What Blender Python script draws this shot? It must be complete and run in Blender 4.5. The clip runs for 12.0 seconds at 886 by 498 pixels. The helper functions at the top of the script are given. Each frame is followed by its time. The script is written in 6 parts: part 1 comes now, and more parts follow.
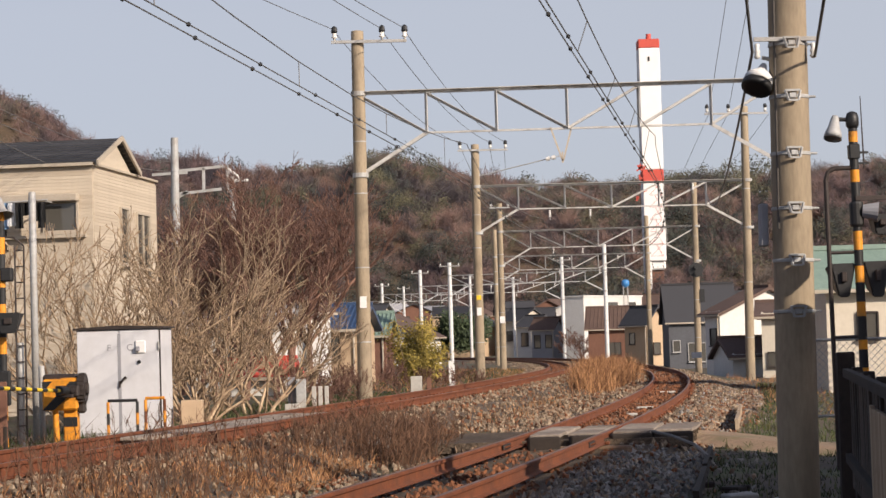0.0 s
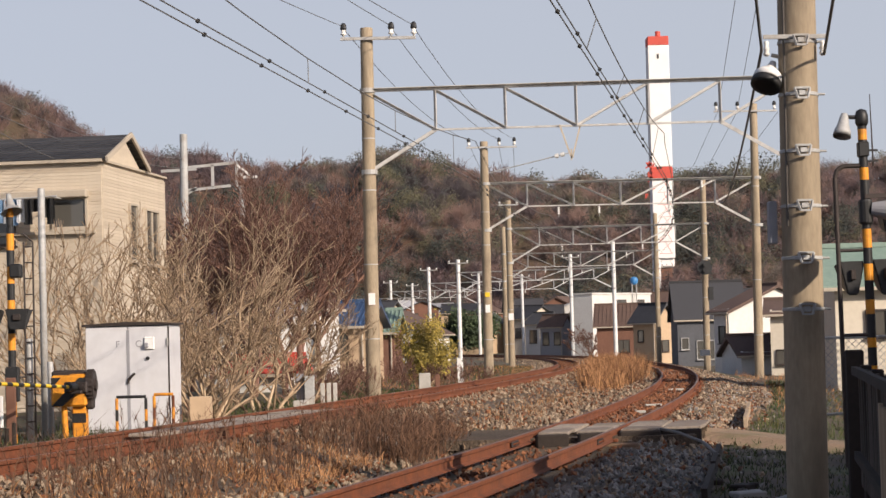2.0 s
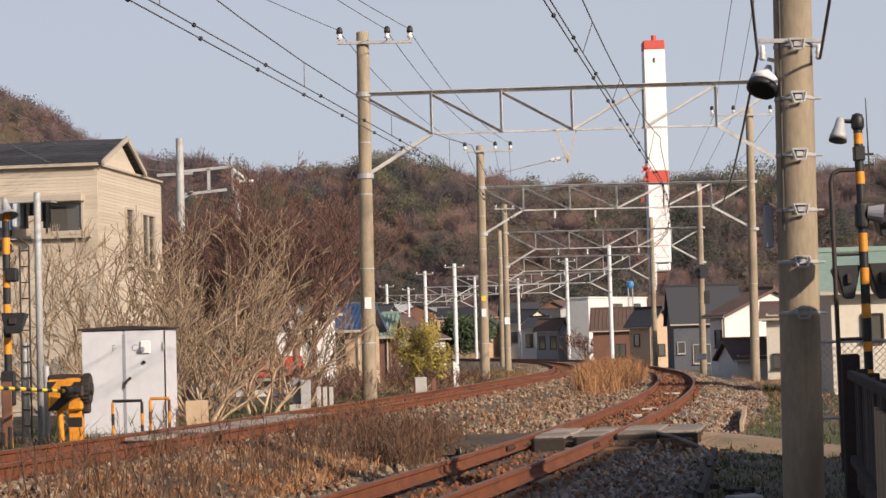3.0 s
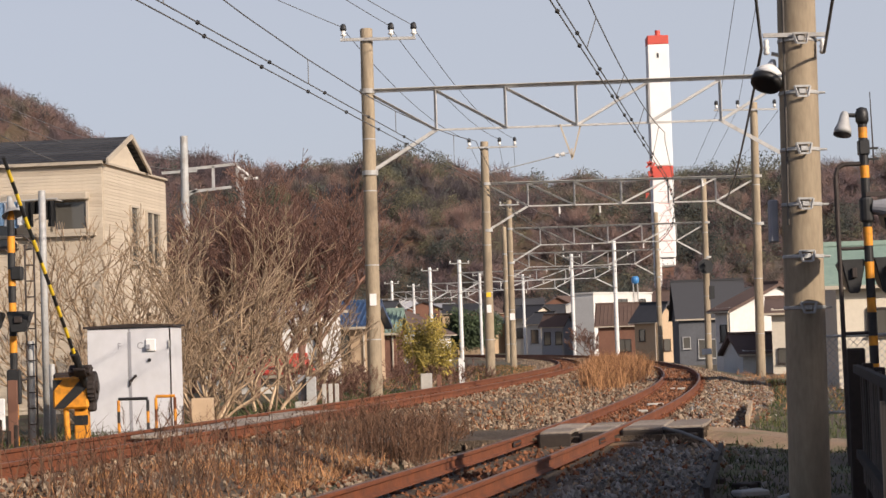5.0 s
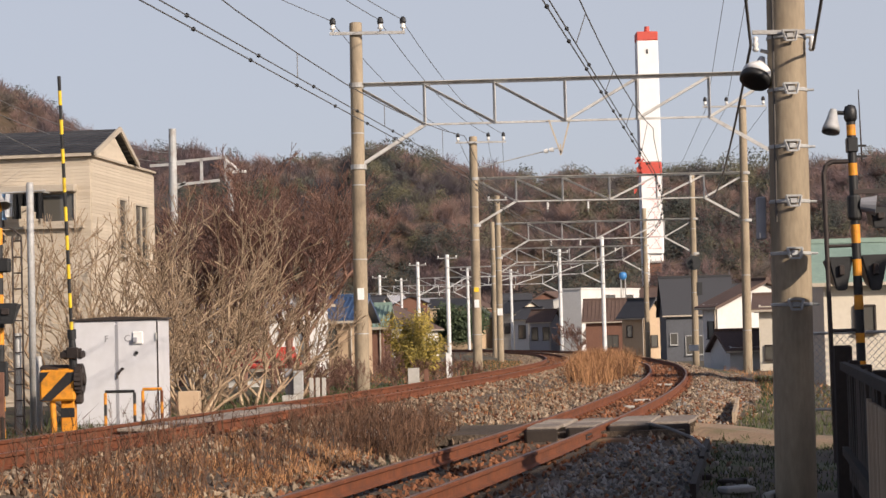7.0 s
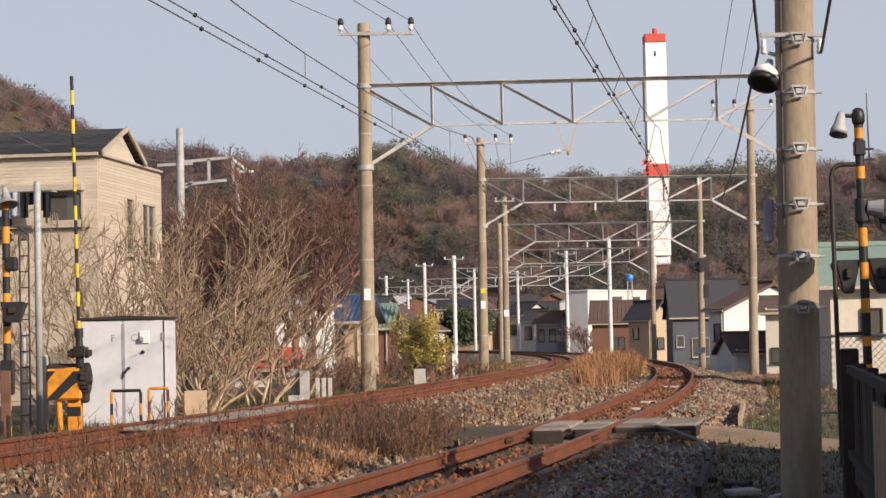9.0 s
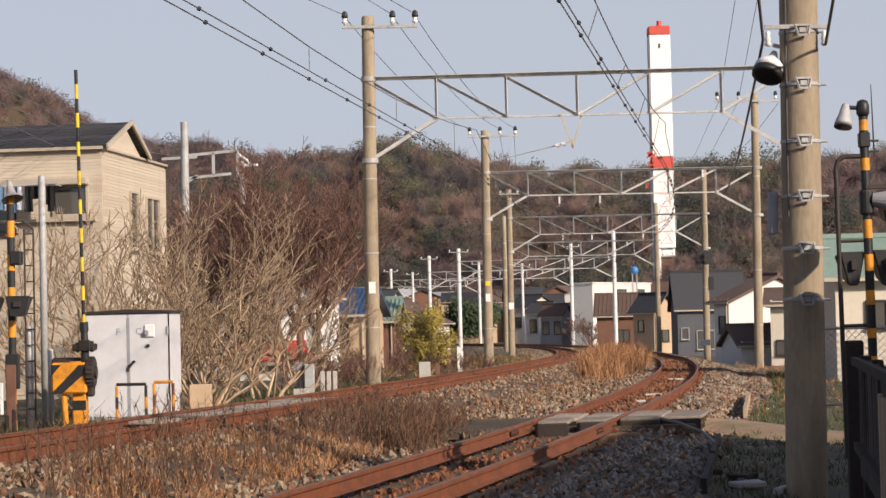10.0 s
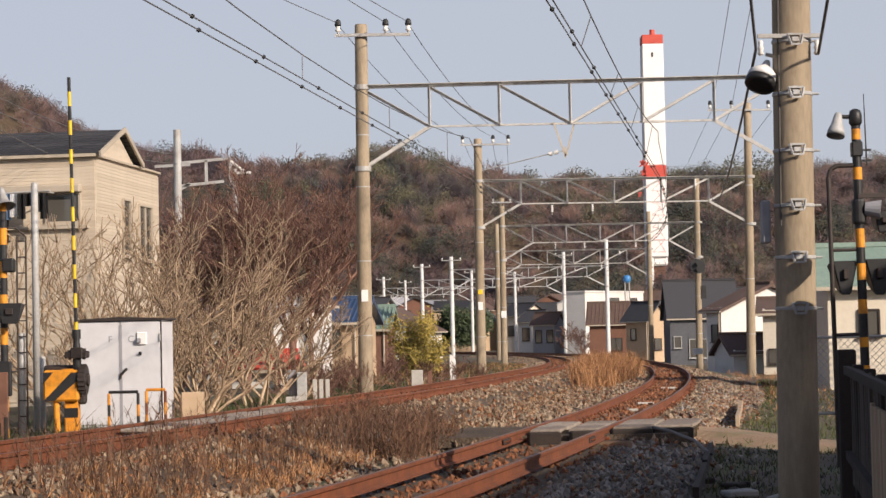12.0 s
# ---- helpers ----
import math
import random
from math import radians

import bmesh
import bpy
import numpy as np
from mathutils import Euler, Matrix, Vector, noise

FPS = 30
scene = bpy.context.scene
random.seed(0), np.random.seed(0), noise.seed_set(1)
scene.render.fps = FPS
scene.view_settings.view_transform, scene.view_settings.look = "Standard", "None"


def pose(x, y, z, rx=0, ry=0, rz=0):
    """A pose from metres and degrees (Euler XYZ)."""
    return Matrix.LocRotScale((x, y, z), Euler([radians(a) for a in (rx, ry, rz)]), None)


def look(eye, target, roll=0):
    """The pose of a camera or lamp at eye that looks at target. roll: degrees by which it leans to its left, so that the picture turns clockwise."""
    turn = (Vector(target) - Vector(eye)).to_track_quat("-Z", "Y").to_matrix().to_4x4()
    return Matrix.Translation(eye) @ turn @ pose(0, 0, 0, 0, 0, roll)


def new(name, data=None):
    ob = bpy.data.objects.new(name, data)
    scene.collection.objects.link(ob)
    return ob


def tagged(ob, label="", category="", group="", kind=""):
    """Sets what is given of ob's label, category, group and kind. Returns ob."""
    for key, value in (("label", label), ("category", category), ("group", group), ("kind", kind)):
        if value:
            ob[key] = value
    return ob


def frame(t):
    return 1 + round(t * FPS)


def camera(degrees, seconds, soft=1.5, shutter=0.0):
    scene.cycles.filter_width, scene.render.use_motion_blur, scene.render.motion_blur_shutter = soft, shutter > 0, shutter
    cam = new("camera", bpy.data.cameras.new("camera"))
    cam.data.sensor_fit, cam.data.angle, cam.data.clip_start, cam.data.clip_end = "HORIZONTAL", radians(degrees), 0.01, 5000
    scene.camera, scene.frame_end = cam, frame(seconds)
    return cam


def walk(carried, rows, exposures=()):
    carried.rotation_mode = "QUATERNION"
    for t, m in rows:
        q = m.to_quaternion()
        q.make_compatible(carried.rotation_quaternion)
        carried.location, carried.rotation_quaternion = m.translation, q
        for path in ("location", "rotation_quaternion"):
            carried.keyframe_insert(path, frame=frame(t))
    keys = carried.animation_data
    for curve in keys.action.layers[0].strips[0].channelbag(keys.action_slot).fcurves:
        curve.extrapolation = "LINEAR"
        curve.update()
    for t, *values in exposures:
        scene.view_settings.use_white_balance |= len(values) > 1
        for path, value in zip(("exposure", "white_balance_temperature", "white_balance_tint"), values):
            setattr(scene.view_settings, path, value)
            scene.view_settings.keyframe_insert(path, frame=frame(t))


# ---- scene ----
# one hand-held telephoto view along a curved double-track line: place fixed, turn trembling
EYE_Z = 1.37
TREMBLE = (
    (0.0, 92.536, -0.057, -1.685), (0.5, 92.514, 0.041, -1.600), (1.0, 92.544, 0.006, -1.455),
    (1.5, 92.468, 0.131, -1.286), (2.0, 92.459, 0.190, -1.560), (2.5, 92.539, 0.069, -1.561),
    (3.0, 92.569, 0.079, -1.566), (5.0, 92.468, 0.218, -1.862), (5.5, 92.508, 0.161, -1.814),
    (6.0, 92.469, 0.080, -1.512), (6.5, 92.337, 0.014, -1.483), (7.0, 92.309, -0.115, -1.500),
    (9.0, 92.341, 0.076, -1.186), (9.5, 92.123, 0.189, -1.270), (10.0, 92.146, 0.211, -1.328),
    (10.5, 92.323, 0.232, -1.400), (11.0, 92.439, 0.161, -1.222), (11.5, 92.441, 0.091, -1.208),
    (12.0, 92.372, 0.001, -1.213))
cam = camera(24.57, 12.0, soft=1.5)
walk(cam, [(t, pose(0, 0, EYE_Z, rx, 0, rz) @ pose(0, 0, 0, 0, 0, roll)) for t, rx, rz, roll in TREMBLE],
     exposures=((0.0, 0.12, 6500, 14), (12.0, 0.12, 6500, 14)))

# ---- world and sun ----
SUN_EL, SUN_AZ = radians(25), radians(135)      # azimuth clockwise from +y
world = bpy.data.worlds.new("sky")
scene.world = world
world.use_nodes = True
wn = world.node_tree.nodes
sky = wn.new("ShaderNodeTexSky")
sky.sky_type, sky.sun_disc = "NISHITA", False
sky.sun_elevation, sky.sun_rotation = SUN_EL, SUN_AZ
sky.air_density, sky.dust_density, sky.ozone_density = 0.55, 3.0, 3.0
wn["Background"].inputs["Strength"].default_value = 0.122
haze = wn.new("ShaderNodeMix")                  # winter haze, thick near the horizon and thin overhead
haze.data_type = "RGBA"
sky_dir = wn.new("ShaderNodeTexCoord")
sky_up = wn.new("ShaderNodeSeparateXYZ")
thin = wn.new("ShaderNodeMapRange")
for k, v in ((1, 0.16), (2, 0.6), (3, 0.74), (4, 0.05)):
    thin.inputs[k].default_value = v
world.node_tree.links.new(sky_dir.outputs["Generated"], sky_up.inputs[0])
world.node_tree.links.new(sky_up.outputs["Z"], thin.inputs[0])
world.node_tree.links.new(thin.outputs[0], haze.inputs[0])
haze.inputs[7].default_value = (4.6, 4.87, 5.12, 1)
world.node_tree.links.new(sky.outputs["Color"], haze.inputs[6])
world.node_tree.links.new(haze.outputs[2], wn["Background"].inputs["Color"])
sun_data = bpy.data.lights.new("sun", "SUN")
sun_data.energy, sun_data.angle, sun_data.color = 4.75, radians(0.6), (1.0, 0.87, 0.70)
sun = new("sun", sun_data)
SUN_DIR = Vector((math.sin(SUN_AZ) * math.cos(SUN_EL), math.cos(SUN_AZ) * math.cos(SUN_EL), math.sin(SUN_EL)))
sun.matrix_world = look(SUN_DIR * 60, (0, 0, 0))


# ---- materials ----
def mat(name, c1, c2=None, rough=0.8, metal=0.0, fine=20.0, coarse=1.5, bump=0.3, island=0.0, stain=None, stain_amount=0.4,
        stretch=(1, 1, 1), obj_rand=0.0, dist=0.01):
    """Two-scale noise between two colours, with bump, optional stains and variation by island or object."""
    m = bpy.data.materials.new(name)
    m.use_nodes = True
    nt = m.node_tree
    n, ln = nt.nodes, nt.links
    b = n["Principled BSDF"]
    b.inputs["Roughness"].default_value, b.inputs["Metallic"].default_value = rough, metal
    c2 = c2 or tuple(v * 0.7 for v in c1)
    tc = n.new("ShaderNodeTexCoord")
    mp = n.new("ShaderNodeMapping")
    mp.inputs["Scale"].default_value = stretch
    ln.new(tc.outputs["Object"], mp.inputs["Vector"])
    nf = n.new("ShaderNodeTexNoise")
    nf.inputs["Scale"].default_value, nf.inputs["Detail"].default_value = fine, 5
    nc = n.new("ShaderNodeTexNoise")
    nc.inputs["Scale"].default_value, nc.inputs["Detail"].default_value = coarse, 3
    ln.new(mp.outputs["Vector"], nf.inputs["Vector"])
    ln.new(mp.outputs["Vector"], nc.inputs["Vector"])
    add = n.new("ShaderNodeMath")
    add.operation = "MULTIPLY_ADD"
    add.inputs[1].default_value, add.inputs[2].default_value = 0.5, 0.0
    ln.new(nf.outputs["Fac"], add.inputs[0])
    add2 = n.new("ShaderNodeMath")
    add2.operation = "MULTIPLY_ADD"
    add2.inputs[1].default_value = 0.5
    ln.new(nc.outputs["Fac"], add2.inputs[0])
    ln.new(add.outputs[0], add2.inputs[2])
    last = add2.outputs[0]
    if island or obj_rand:
        src = n.new("ShaderNodeNewGeometry").outputs["Random Per Island"] if island else n.new("ShaderNodeObjectInfo").outputs["Random"]
        mm = n.new("ShaderNodeMath")
        mm.operation = "SUBTRACT"
        mm.inputs[1].default_value = 0.5
        ln.new(src, mm.inputs[0])
        ma = n.new("ShaderNodeMath")
        ma.operation = "MULTIPLY_ADD"
        ma.inputs[1].default_value = island or obj_rand
        ln.new(mm.outputs[0], ma.inputs[0])
        ln.new(last, ma.inputs[2])
        last = ma.outputs[0]
    ramp = n.new("ShaderNodeValToRGB")
    ramp.color_ramp.elements[0].position, ramp.color_ramp.elements[1].position = 0.3, 0.7
    ramp.color_ramp.elements[0].color, ramp.color_ramp.elements[1].color = (*c2, 1), (*c1, 1)
    ln.new(last, ramp.inputs["Fac"])
    col = ramp.outputs["Color"]
    if stain:
        ns = n.new("ShaderNodeTexNoise")
        ns.inputs["Scale"].default_value, ns.inputs["Detail"].default_value = coarse * 2.3, 6
        ln.new(mp.outputs["Vector"], ns.inputs["Vector"])
        rs = n.new("ShaderNodeValToRGB")
        rs.color_ramp.elements[0].position, rs.color_ramp.elements[1].position = 0.48, 0.66
        ln.new(ns.outputs["Fac"], rs.inputs["Fac"])
        sm = n.new("ShaderNodeMath")
        sm.operation = "MULTIPLY"
        sm.inputs[1].default_value = stain_amount
        ln.new(rs.outputs["Color"], sm.inputs[0])
        mx = n.new("ShaderNodeMix")
        mx.data_type = "RGBA"
        ln.new(sm.outputs[0], mx.inputs[0])
        ln.new(col, mx.inputs[6])
        mx.inputs[7].default_value = (*stain, 1)
        col = mx.outputs[2]
    ln.new(col, b.inputs["Base Color"])
    if bump:
        bp = n.new("ShaderNodeBump")
        bp.inputs["Strength"].default_value, bp.inputs["Distance"].default_value = bump, dist
        ln.new(nf.outputs["Fac"], bp.inputs["Height"])
        ln.new(bp.outputs["Normal"], b.inputs["Normal"])
    return m


def glass_mat(name, tint):
    m = bpy.data.materials.new(name)
    m.use_nodes = True
    b = m.node_tree.nodes["Principled BSDF"]
    b.inputs["Base Color"].default_value = (*tint, 1)
    b.inputs["Roughness"].default_value = 0.06
    b.inputs["Specular IOR Level"].default_value = 0.7
    return m


def hill_mat(name, stops, scale):
    """Crowns in patches: every few metres another tone, with a slow drift over the slope."""
    m = mat(name, stops[0], stops[1], 0.95, bump=0)
    nt = m.node_tree
    n, ln = nt.nodes, nt.links
    tc = n.new("ShaderNodeTexCoord")
    a, b = n.new("ShaderNodeTexNoise"), n.new("ShaderNodeTexNoise")
    a.inputs["Scale"].default_value, a.inputs["Detail"].default_value = scale, 1.5
    b.inputs["Scale"].default_value, b.inputs["Detail"].default_value = scale * 0.1, 2
    for k in (a, b):
        ln.new(tc.outputs["Object"], k.inputs["Vector"])
    mix = n.new("ShaderNodeMath")
    mix.operation = "MULTIPLY_ADD"
    mix.inputs[1].default_value = 0.55
    half = n.new("ShaderNodeMath")
    half.operation = "MULTIPLY"
    half.inputs[1].default_value = 0.45
    ln.new(b.outputs["Fac"], half.inputs[0])
    ln.new(a.outputs["Fac"], mix.inputs[0])
    ln.new(half.outputs[0], mix.inputs[2])
    ramp = n.new("ShaderNodeValToRGB")
    el = ramp.color_ramp.elements
    while len(el) < len(stops):
        el.new(0.5)
    for k, c in enumerate(stops):
        el[k].position = 0.36 + 0.28 * k / (len(stops) - 1)
        el[k].color = (*c, 1)
    ln.new(mix.outputs[0], ramp.inputs["Fac"])
    ln.new(ramp.outputs["Color"], n["Principled BSDF"].inputs["Base Color"])
    return m


M = {
    "ground": mat("soil", (0.12, 0.085, 0.055), (0.04, 0.031, 0.021), 0.95, fine=9, coarse=0.35, stain=(0.07, 0.10, 0.03), stain_amount=0.6),
    "ballast_base": mat("ballast_base", (0.15, 0.108, 0.074), (0.05, 0.036, 0.026), 0.95, fine=22, coarse=0.9, bump=1.0, dist=0.05),
    "stone": mat("ballast_stone", (0.34, 0.262, 0.182), (0.10, 0.07, 0.047), 0.9, fine=30, coarse=0.7, island=0.55, stain=(0.19, 0.09, 0.045), stain_amount=0.5),
    # grey copy of the ballast stone: shade on the near shoulder put into colour
    "stone_grey": mat("shade_grey_stone", (0.28, 0.265, 0.25), (0.08, 0.076, 0.072), 0.9, fine=30, coarse=0.7, island=0.5, stain=(0.20, 0.14, 0.09), stain_amount=0.35),
    "stone_rust": mat("rust_dusted_stone", (0.25, 0.10, 0.046), (0.085, 0.035, 0.018), 0.95, fine=30, coarse=0.7, island=0.55),
    "rail": mat("rusty_rail_steel", (0.22, 0.064, 0.021), (0.095, 0.029, 0.012), 0.85, fine=14, coarse=2, stain=(0.06, 0.028, 0.018)),
    "rail_top": mat("worn_rail_head", (0.22, 0.135, 0.095), (0.14, 0.075, 0.048), 0.55, 0.3, fine=14, coarse=2),
    "sleeper": mat("sleeper_concrete", (0.25, 0.16, 0.10), (0.13, 0.08, 0.05), 0.9, fine=25, coarse=2, stain=(0.30, 0.26, 0.21)),
    "concrete": mat("pole_concrete", (0.40, 0.325, 0.225), (0.24, 0.185, 0.125), 0.85, fine=30, coarse=1.2, stretch=(1, 1, 0.25), stain=(0.15, 0.12, 0.085), stain_amount=0.6),
    "concrete_pale": mat("pale_concrete", (0.50, 0.48, 0.44), (0.36, 0.34, 0.31), 0.85, fine=12, coarse=0.8, stain=(0.22, 0.2, 0.17)),
    "galv": mat("galvanised_steel", (0.50, 0.50, 0.49), (0.32, 0.32, 0.315), 0.65, 0.2, fine=25, coarse=1.5, bump=0.08, stain=(0.28, 0.23, 0.18), stain_amount=0.4),
    "beam": mat("painted_truss_steel", (0.66, 0.64, 0.60), (0.48, 0.47, 0.45), 0.6, 0.1, fine=18, coarse=1.5, bump=0.08, stain=(0.26, 0.23, 0.20), stain_amount=0.35),
    "black": mat("black_paint", (0.025, 0.025, 0.026), (0.012, 0.012, 0.012), 0.5, fine=25, coarse=3, bump=0.1),
    "yellow": mat("yellow_paint", (0.86, 0.60, 0.03), (0.70, 0.46, 0.02), 0.5, fine=20, coarse=4, bump=0.1, stain=(0.30, 0.18, 0.04), stain_amount=0.3),
    "orange": mat("orange_paint", (0.80, 0.33, 0.02), (0.62, 0.23, 0.015), 0.55, fine=20, coarse=4, bump=0.1, stain=(0.25, 0.11, 0.03), stain_amount=0.45),
    "wire": mat("wire_metal", (0.17, 0.165, 0.16), (0.10, 0.10, 0.10), 0.6, 0.3, bump=0),
    "insulator": mat("white_porcelain", (0.80, 0.79, 0.76), (0.66, 0.64, 0.60), 0.25, bump=0),
    "cabinet": mat("pale_grey_enamel", (0.66, 0.66, 0.68), (0.58, 0.58, 0.60), 0.45, fine=8, coarse=1.2, bump=0.05, stain=(0.46, 0.45, 0.45), stain_amount=0.25),
    "dark_metal": mat("dark_brown_metal", (0.06, 0.045, 0.04), (0.03, 0.024, 0.022), 0.6, 0.3, fine=25, coarse=3, bump=0.1),
    "siding": mat("cream_siding", (0.57, 0.49, 0.385), (0.47, 0.395, 0.305), 0.8, fine=14, coarse=1.0, stretch=(1, 1, 3), bump=0.2, stain=(0.40, 0.33, 0.25), stain_amount=0.25, obj_rand=0.5),
    "slate": mat("dark_roof_slate", (0.052, 0.052, 0.057), (0.028, 0.028, 0.032), 0.7, fine=16, coarse=1.4, obj_rand=0.6),
    "trim": mat("beige_trim", (0.46, 0.40, 0.32), (0.38, 0.32, 0.25), 0.7),
    "glass": glass_mat("window_glass", (0.09, 0.085, 0.075)),
    "bark": mat("bare_bark", (0.50, 0.37, 0.24), (0.20, 0.13, 0.08), 0.9, fine=40, coarse=3, bump=0.3, island=0.3),
    "bark_red": mat("reddish_bark", (0.26, 0.142, 0.10), (0.115, 0.06, 0.045), 0.9, fine=40, coarse=2, bump=0.3, island=0.3),
    "dry_grass": mat("dry_grass_blades", (0.42, 0.215, 0.095), (0.12, 0.052, 0.025), 0.9, fine=6, coarse=0.8, bump=0, island=0.75),
    "dry_stalk": mat("dry_weed_stalks", (0.17, 0.088, 0.05), (0.055, 0.03, 0.019), 0.9, fine=6, coarse=1.2, bump=0, island=0.5),
    "green_grass": mat("green_grass_blades", (0.042, 0.068, 0.012), (0.012, 0.02, 0.005), 0.8, fine=6, coarse=0.9, bump=0, island=0.5, stain=(0.25, 0.2, 0.08), stain_amount=0.4),
    "yellow_leaf": mat("yellow_green_leaves", (0.42, 0.31, 0.06), (0.16, 0.13, 0.03), 0.75, fine=5, coarse=1.2, bump=0, island=0.5),
    "dark_leaf": mat("dark_evergreen_leaves", (0.06, 0.085, 0.035), (0.025, 0.04, 0.018), 0.75, fine=5, coarse=0.8, bump=0, island=0.5),
    "hill_soil": mat("wooded_hill_soil", (0.12, 0.075, 0.045), (0.05, 0.04, 0.025), 0.95, fine=0.5, coarse=0.05, bump=0.6, dist=1.5),
    # crown tones pulled towards purple-grey: distance haze mixed into the colour
    "hill_bare": hill_mat("haze_tinted_bare_crowns", ((0.062, 0.053, 0.065), (0.195, 0.128, 0.125), (0.085, 0.07, 0.078), (0.27, 0.172, 0.145), (0.135, 0.115, 0.10), (0.078, 0.066, 0.076)), 0.10),
    "hill_green": hill_mat("haze_tinted_evergreen_crowns", ((0.025, 0.030, 0.031), (0.052, 0.056, 0.044), (0.032, 0.038, 0.037), (0.11, 0.10, 0.056), (0.040, 0.045, 0.041)), 0.10),
    "white_wall": mat("white_render", (0.68, 0.665, 0.635), (0.57, 0.555, 0.525), 0.8, fine=6, coarse=0.5, bump=0.1, stain=(0.5, 0.47, 0.43), stain_amount=0.3),
    "grey_wall": mat("grey_cladding", (0.34, 0.34, 0.36), (0.26, 0.26, 0.28), 0.8, fine=6, coarse=0.5, bump=0.1),
    "dark_wall": mat("charcoal_cladding", (0.10, 0.105, 0.12), (0.07, 0.072, 0.08), 0.75, fine=6, coarse=0.5, bump=0.1),
    "tan_wall": mat("tan_render", (0.52, 0.38, 0.25), (0.42, 0.30, 0.19), 0.8, fine=6, coarse=0.5, bump=0.1),
    "cream_wall": mat("cream_render", (0.62, 0.56, 0.46), (0.52, 0.46, 0.37), 0.8, fine=6, coarse=0.5, bump=0.1),
    "brown_wall": mat("brown_cladding", (0.20, 0.095, 0.06), (0.13, 0.06, 0.04), 0.8, fine=6, coarse=0.7, bump=0.1),
    "brown_roof": mat("brown_roof_tiles", (0.135, 0.085, 0.065), (0.08, 0.05, 0.04), 0.8, fine=8, coarse=0.8, bump=0.3),
    "blue_roof": mat("blue_glazed_tiles", (0.055, 0.10, 0.20), (0.03, 0.055, 0.11), 0.35, fine=8, coarse=0.8, bump=0.2),
    "green_roof": mat("green_metal_roof", (0.22, 0.30, 0.25), (0.15, 0.22, 0.19), 0.6, fine=8, coarse=0.8, bump=0.1),
    "red_paint": mat("red_paint", (0.62, 0.09, 0.06), (0.48, 0.065, 0.045), 0.6, fine=3, coarse=0.3, bump=0),
    "chimney_white": mat("chimney_white", (0.86, 0.84, 0.82), (0.78, 0.76, 0.74), 0.8, fine=0.6, coarse=0.1, bump=0),
    # weathered fence boards, colour darkened to deepen the shade they stand in
    "wood_grey": mat("weathered_shade_boards", (0.07, 0.055, 0.044), (0.032, 0.025, 0.02), 0.9, fine=20, coarse=1.5, stretch=(6, 6, 0.5), obj_rand=0.5, bump=0.4),
    "wood_tan": mat("tan_boards", (0.42, 0.32, 0.22), (0.28, 0.20, 0.13), 0.85, fine=20, coarse=1.5, stretch=(6, 6, 0.5), obj_rand=0.5, bump=0.4),
    "plank": mat("crossing_slabs", (0.36, 0.305, 0.25), (0.15, 0.12, 0.095), 0.9, fine=18, coarse=1.5, obj_rand=0.4, stain=(0.17, 0.10, 0.065), stain_amount=0.65),
    # old timber, its colour lowered further to hold the shade on it
    "plank_dark": mat("old_timber_shade_dark", (0.036, 0.026, 0.02), (0.018, 0.013, 0.011), 0.95, fine=18, coarse=1.5),
    "trodden": mat("trodden_earth", (0.34, 0.235, 0.155), (0.17, 0.115, 0.075), 0.95, fine=30, coarse=1.5, bump=0.6, stain=(0.10, 0.12, 0.04), stain_amount=0.4),
    "asphalt": mat("path_asphalt", (0.22, 0.18, 0.14), (0.11, 0.09, 0.07), 0.95, fine=40, coarse=1.0),
    "guard": mat("cable_guard", (0.12, 0.105, 0.09), (0.075, 0.065, 0.055), 0.7, fine=20, coarse=2, bump=0.1),
    "pole_white": mat("pale_steel_pole", (0.70, 0.70, 0.69), (0.56, 0.56, 0.55), 0.6, fine=8, coarse=1, bump=0),
    "cloth_blue": mat("blue_cloth", (0.22, 0.36, 0.55), (0.14, 0.25, 0.42), 0.9, bump=0.2),
    "cloth_white": mat("white_cloth", (0.75, 0.77, 0.80), (0.6, 0.62, 0.66), 0.9, bump=0.2),
    "tank_blue": mat("blue_tank", (0.06, 0.25, 0.55), (0.04, 0.18, 0.42), 0.4, bump=0),
    "sign_white": mat("white_plate", (0.80, 0.79, 0.77), (0.70, 0.69, 0.67), 0.5, bump=0),
    "lamp_red": mat("unlit_red_lens", (0.10, 0.015, 0.012), (0.06, 0.01, 0.01), 0.25, bump=0),
}


# ---- mesh helpers ----
def thing(name, loc, rz=0.0, label="", category="", group="", kind=""):
    ob = new(name)
    ob.empty_display_size = 0.2
    ob.matrix_basis = pose(*loc, 0, 0, rz)
    return tagged(ob, label, category, group, kind)


def part(name, bm, material, parent=None, label="", smooth=False):
    me = bpy.data.meshes.new(name)
    bm.to_mesh(me)
    bm.free()
    me.materials.append(M[material])
    if smooth:
        for p in me.polygons:
            p.use_smooth = True
    ob = new(name, me)
    ob.parent = parent
    return tagged(ob, label)


def box(bm, c, s, rz=0.0, bevel=0.0, m=None):
    t = Matrix.Translation(c) @ Matrix.Rotation(radians(rz), 4, "Z")
    if m is not None:
        t = m @ t
    r = bmesh.ops.create_cube(bm, size=1.0, matrix=t @ Matrix.Diagonal((*s, 1)))
    if bevel:
        es = list({e for v in r["verts"] for e in v.link_edges})
        bmesh.ops.bevel(bm, geom=es, offset=bevel, segments=1, affect="EDGES")
    return bm


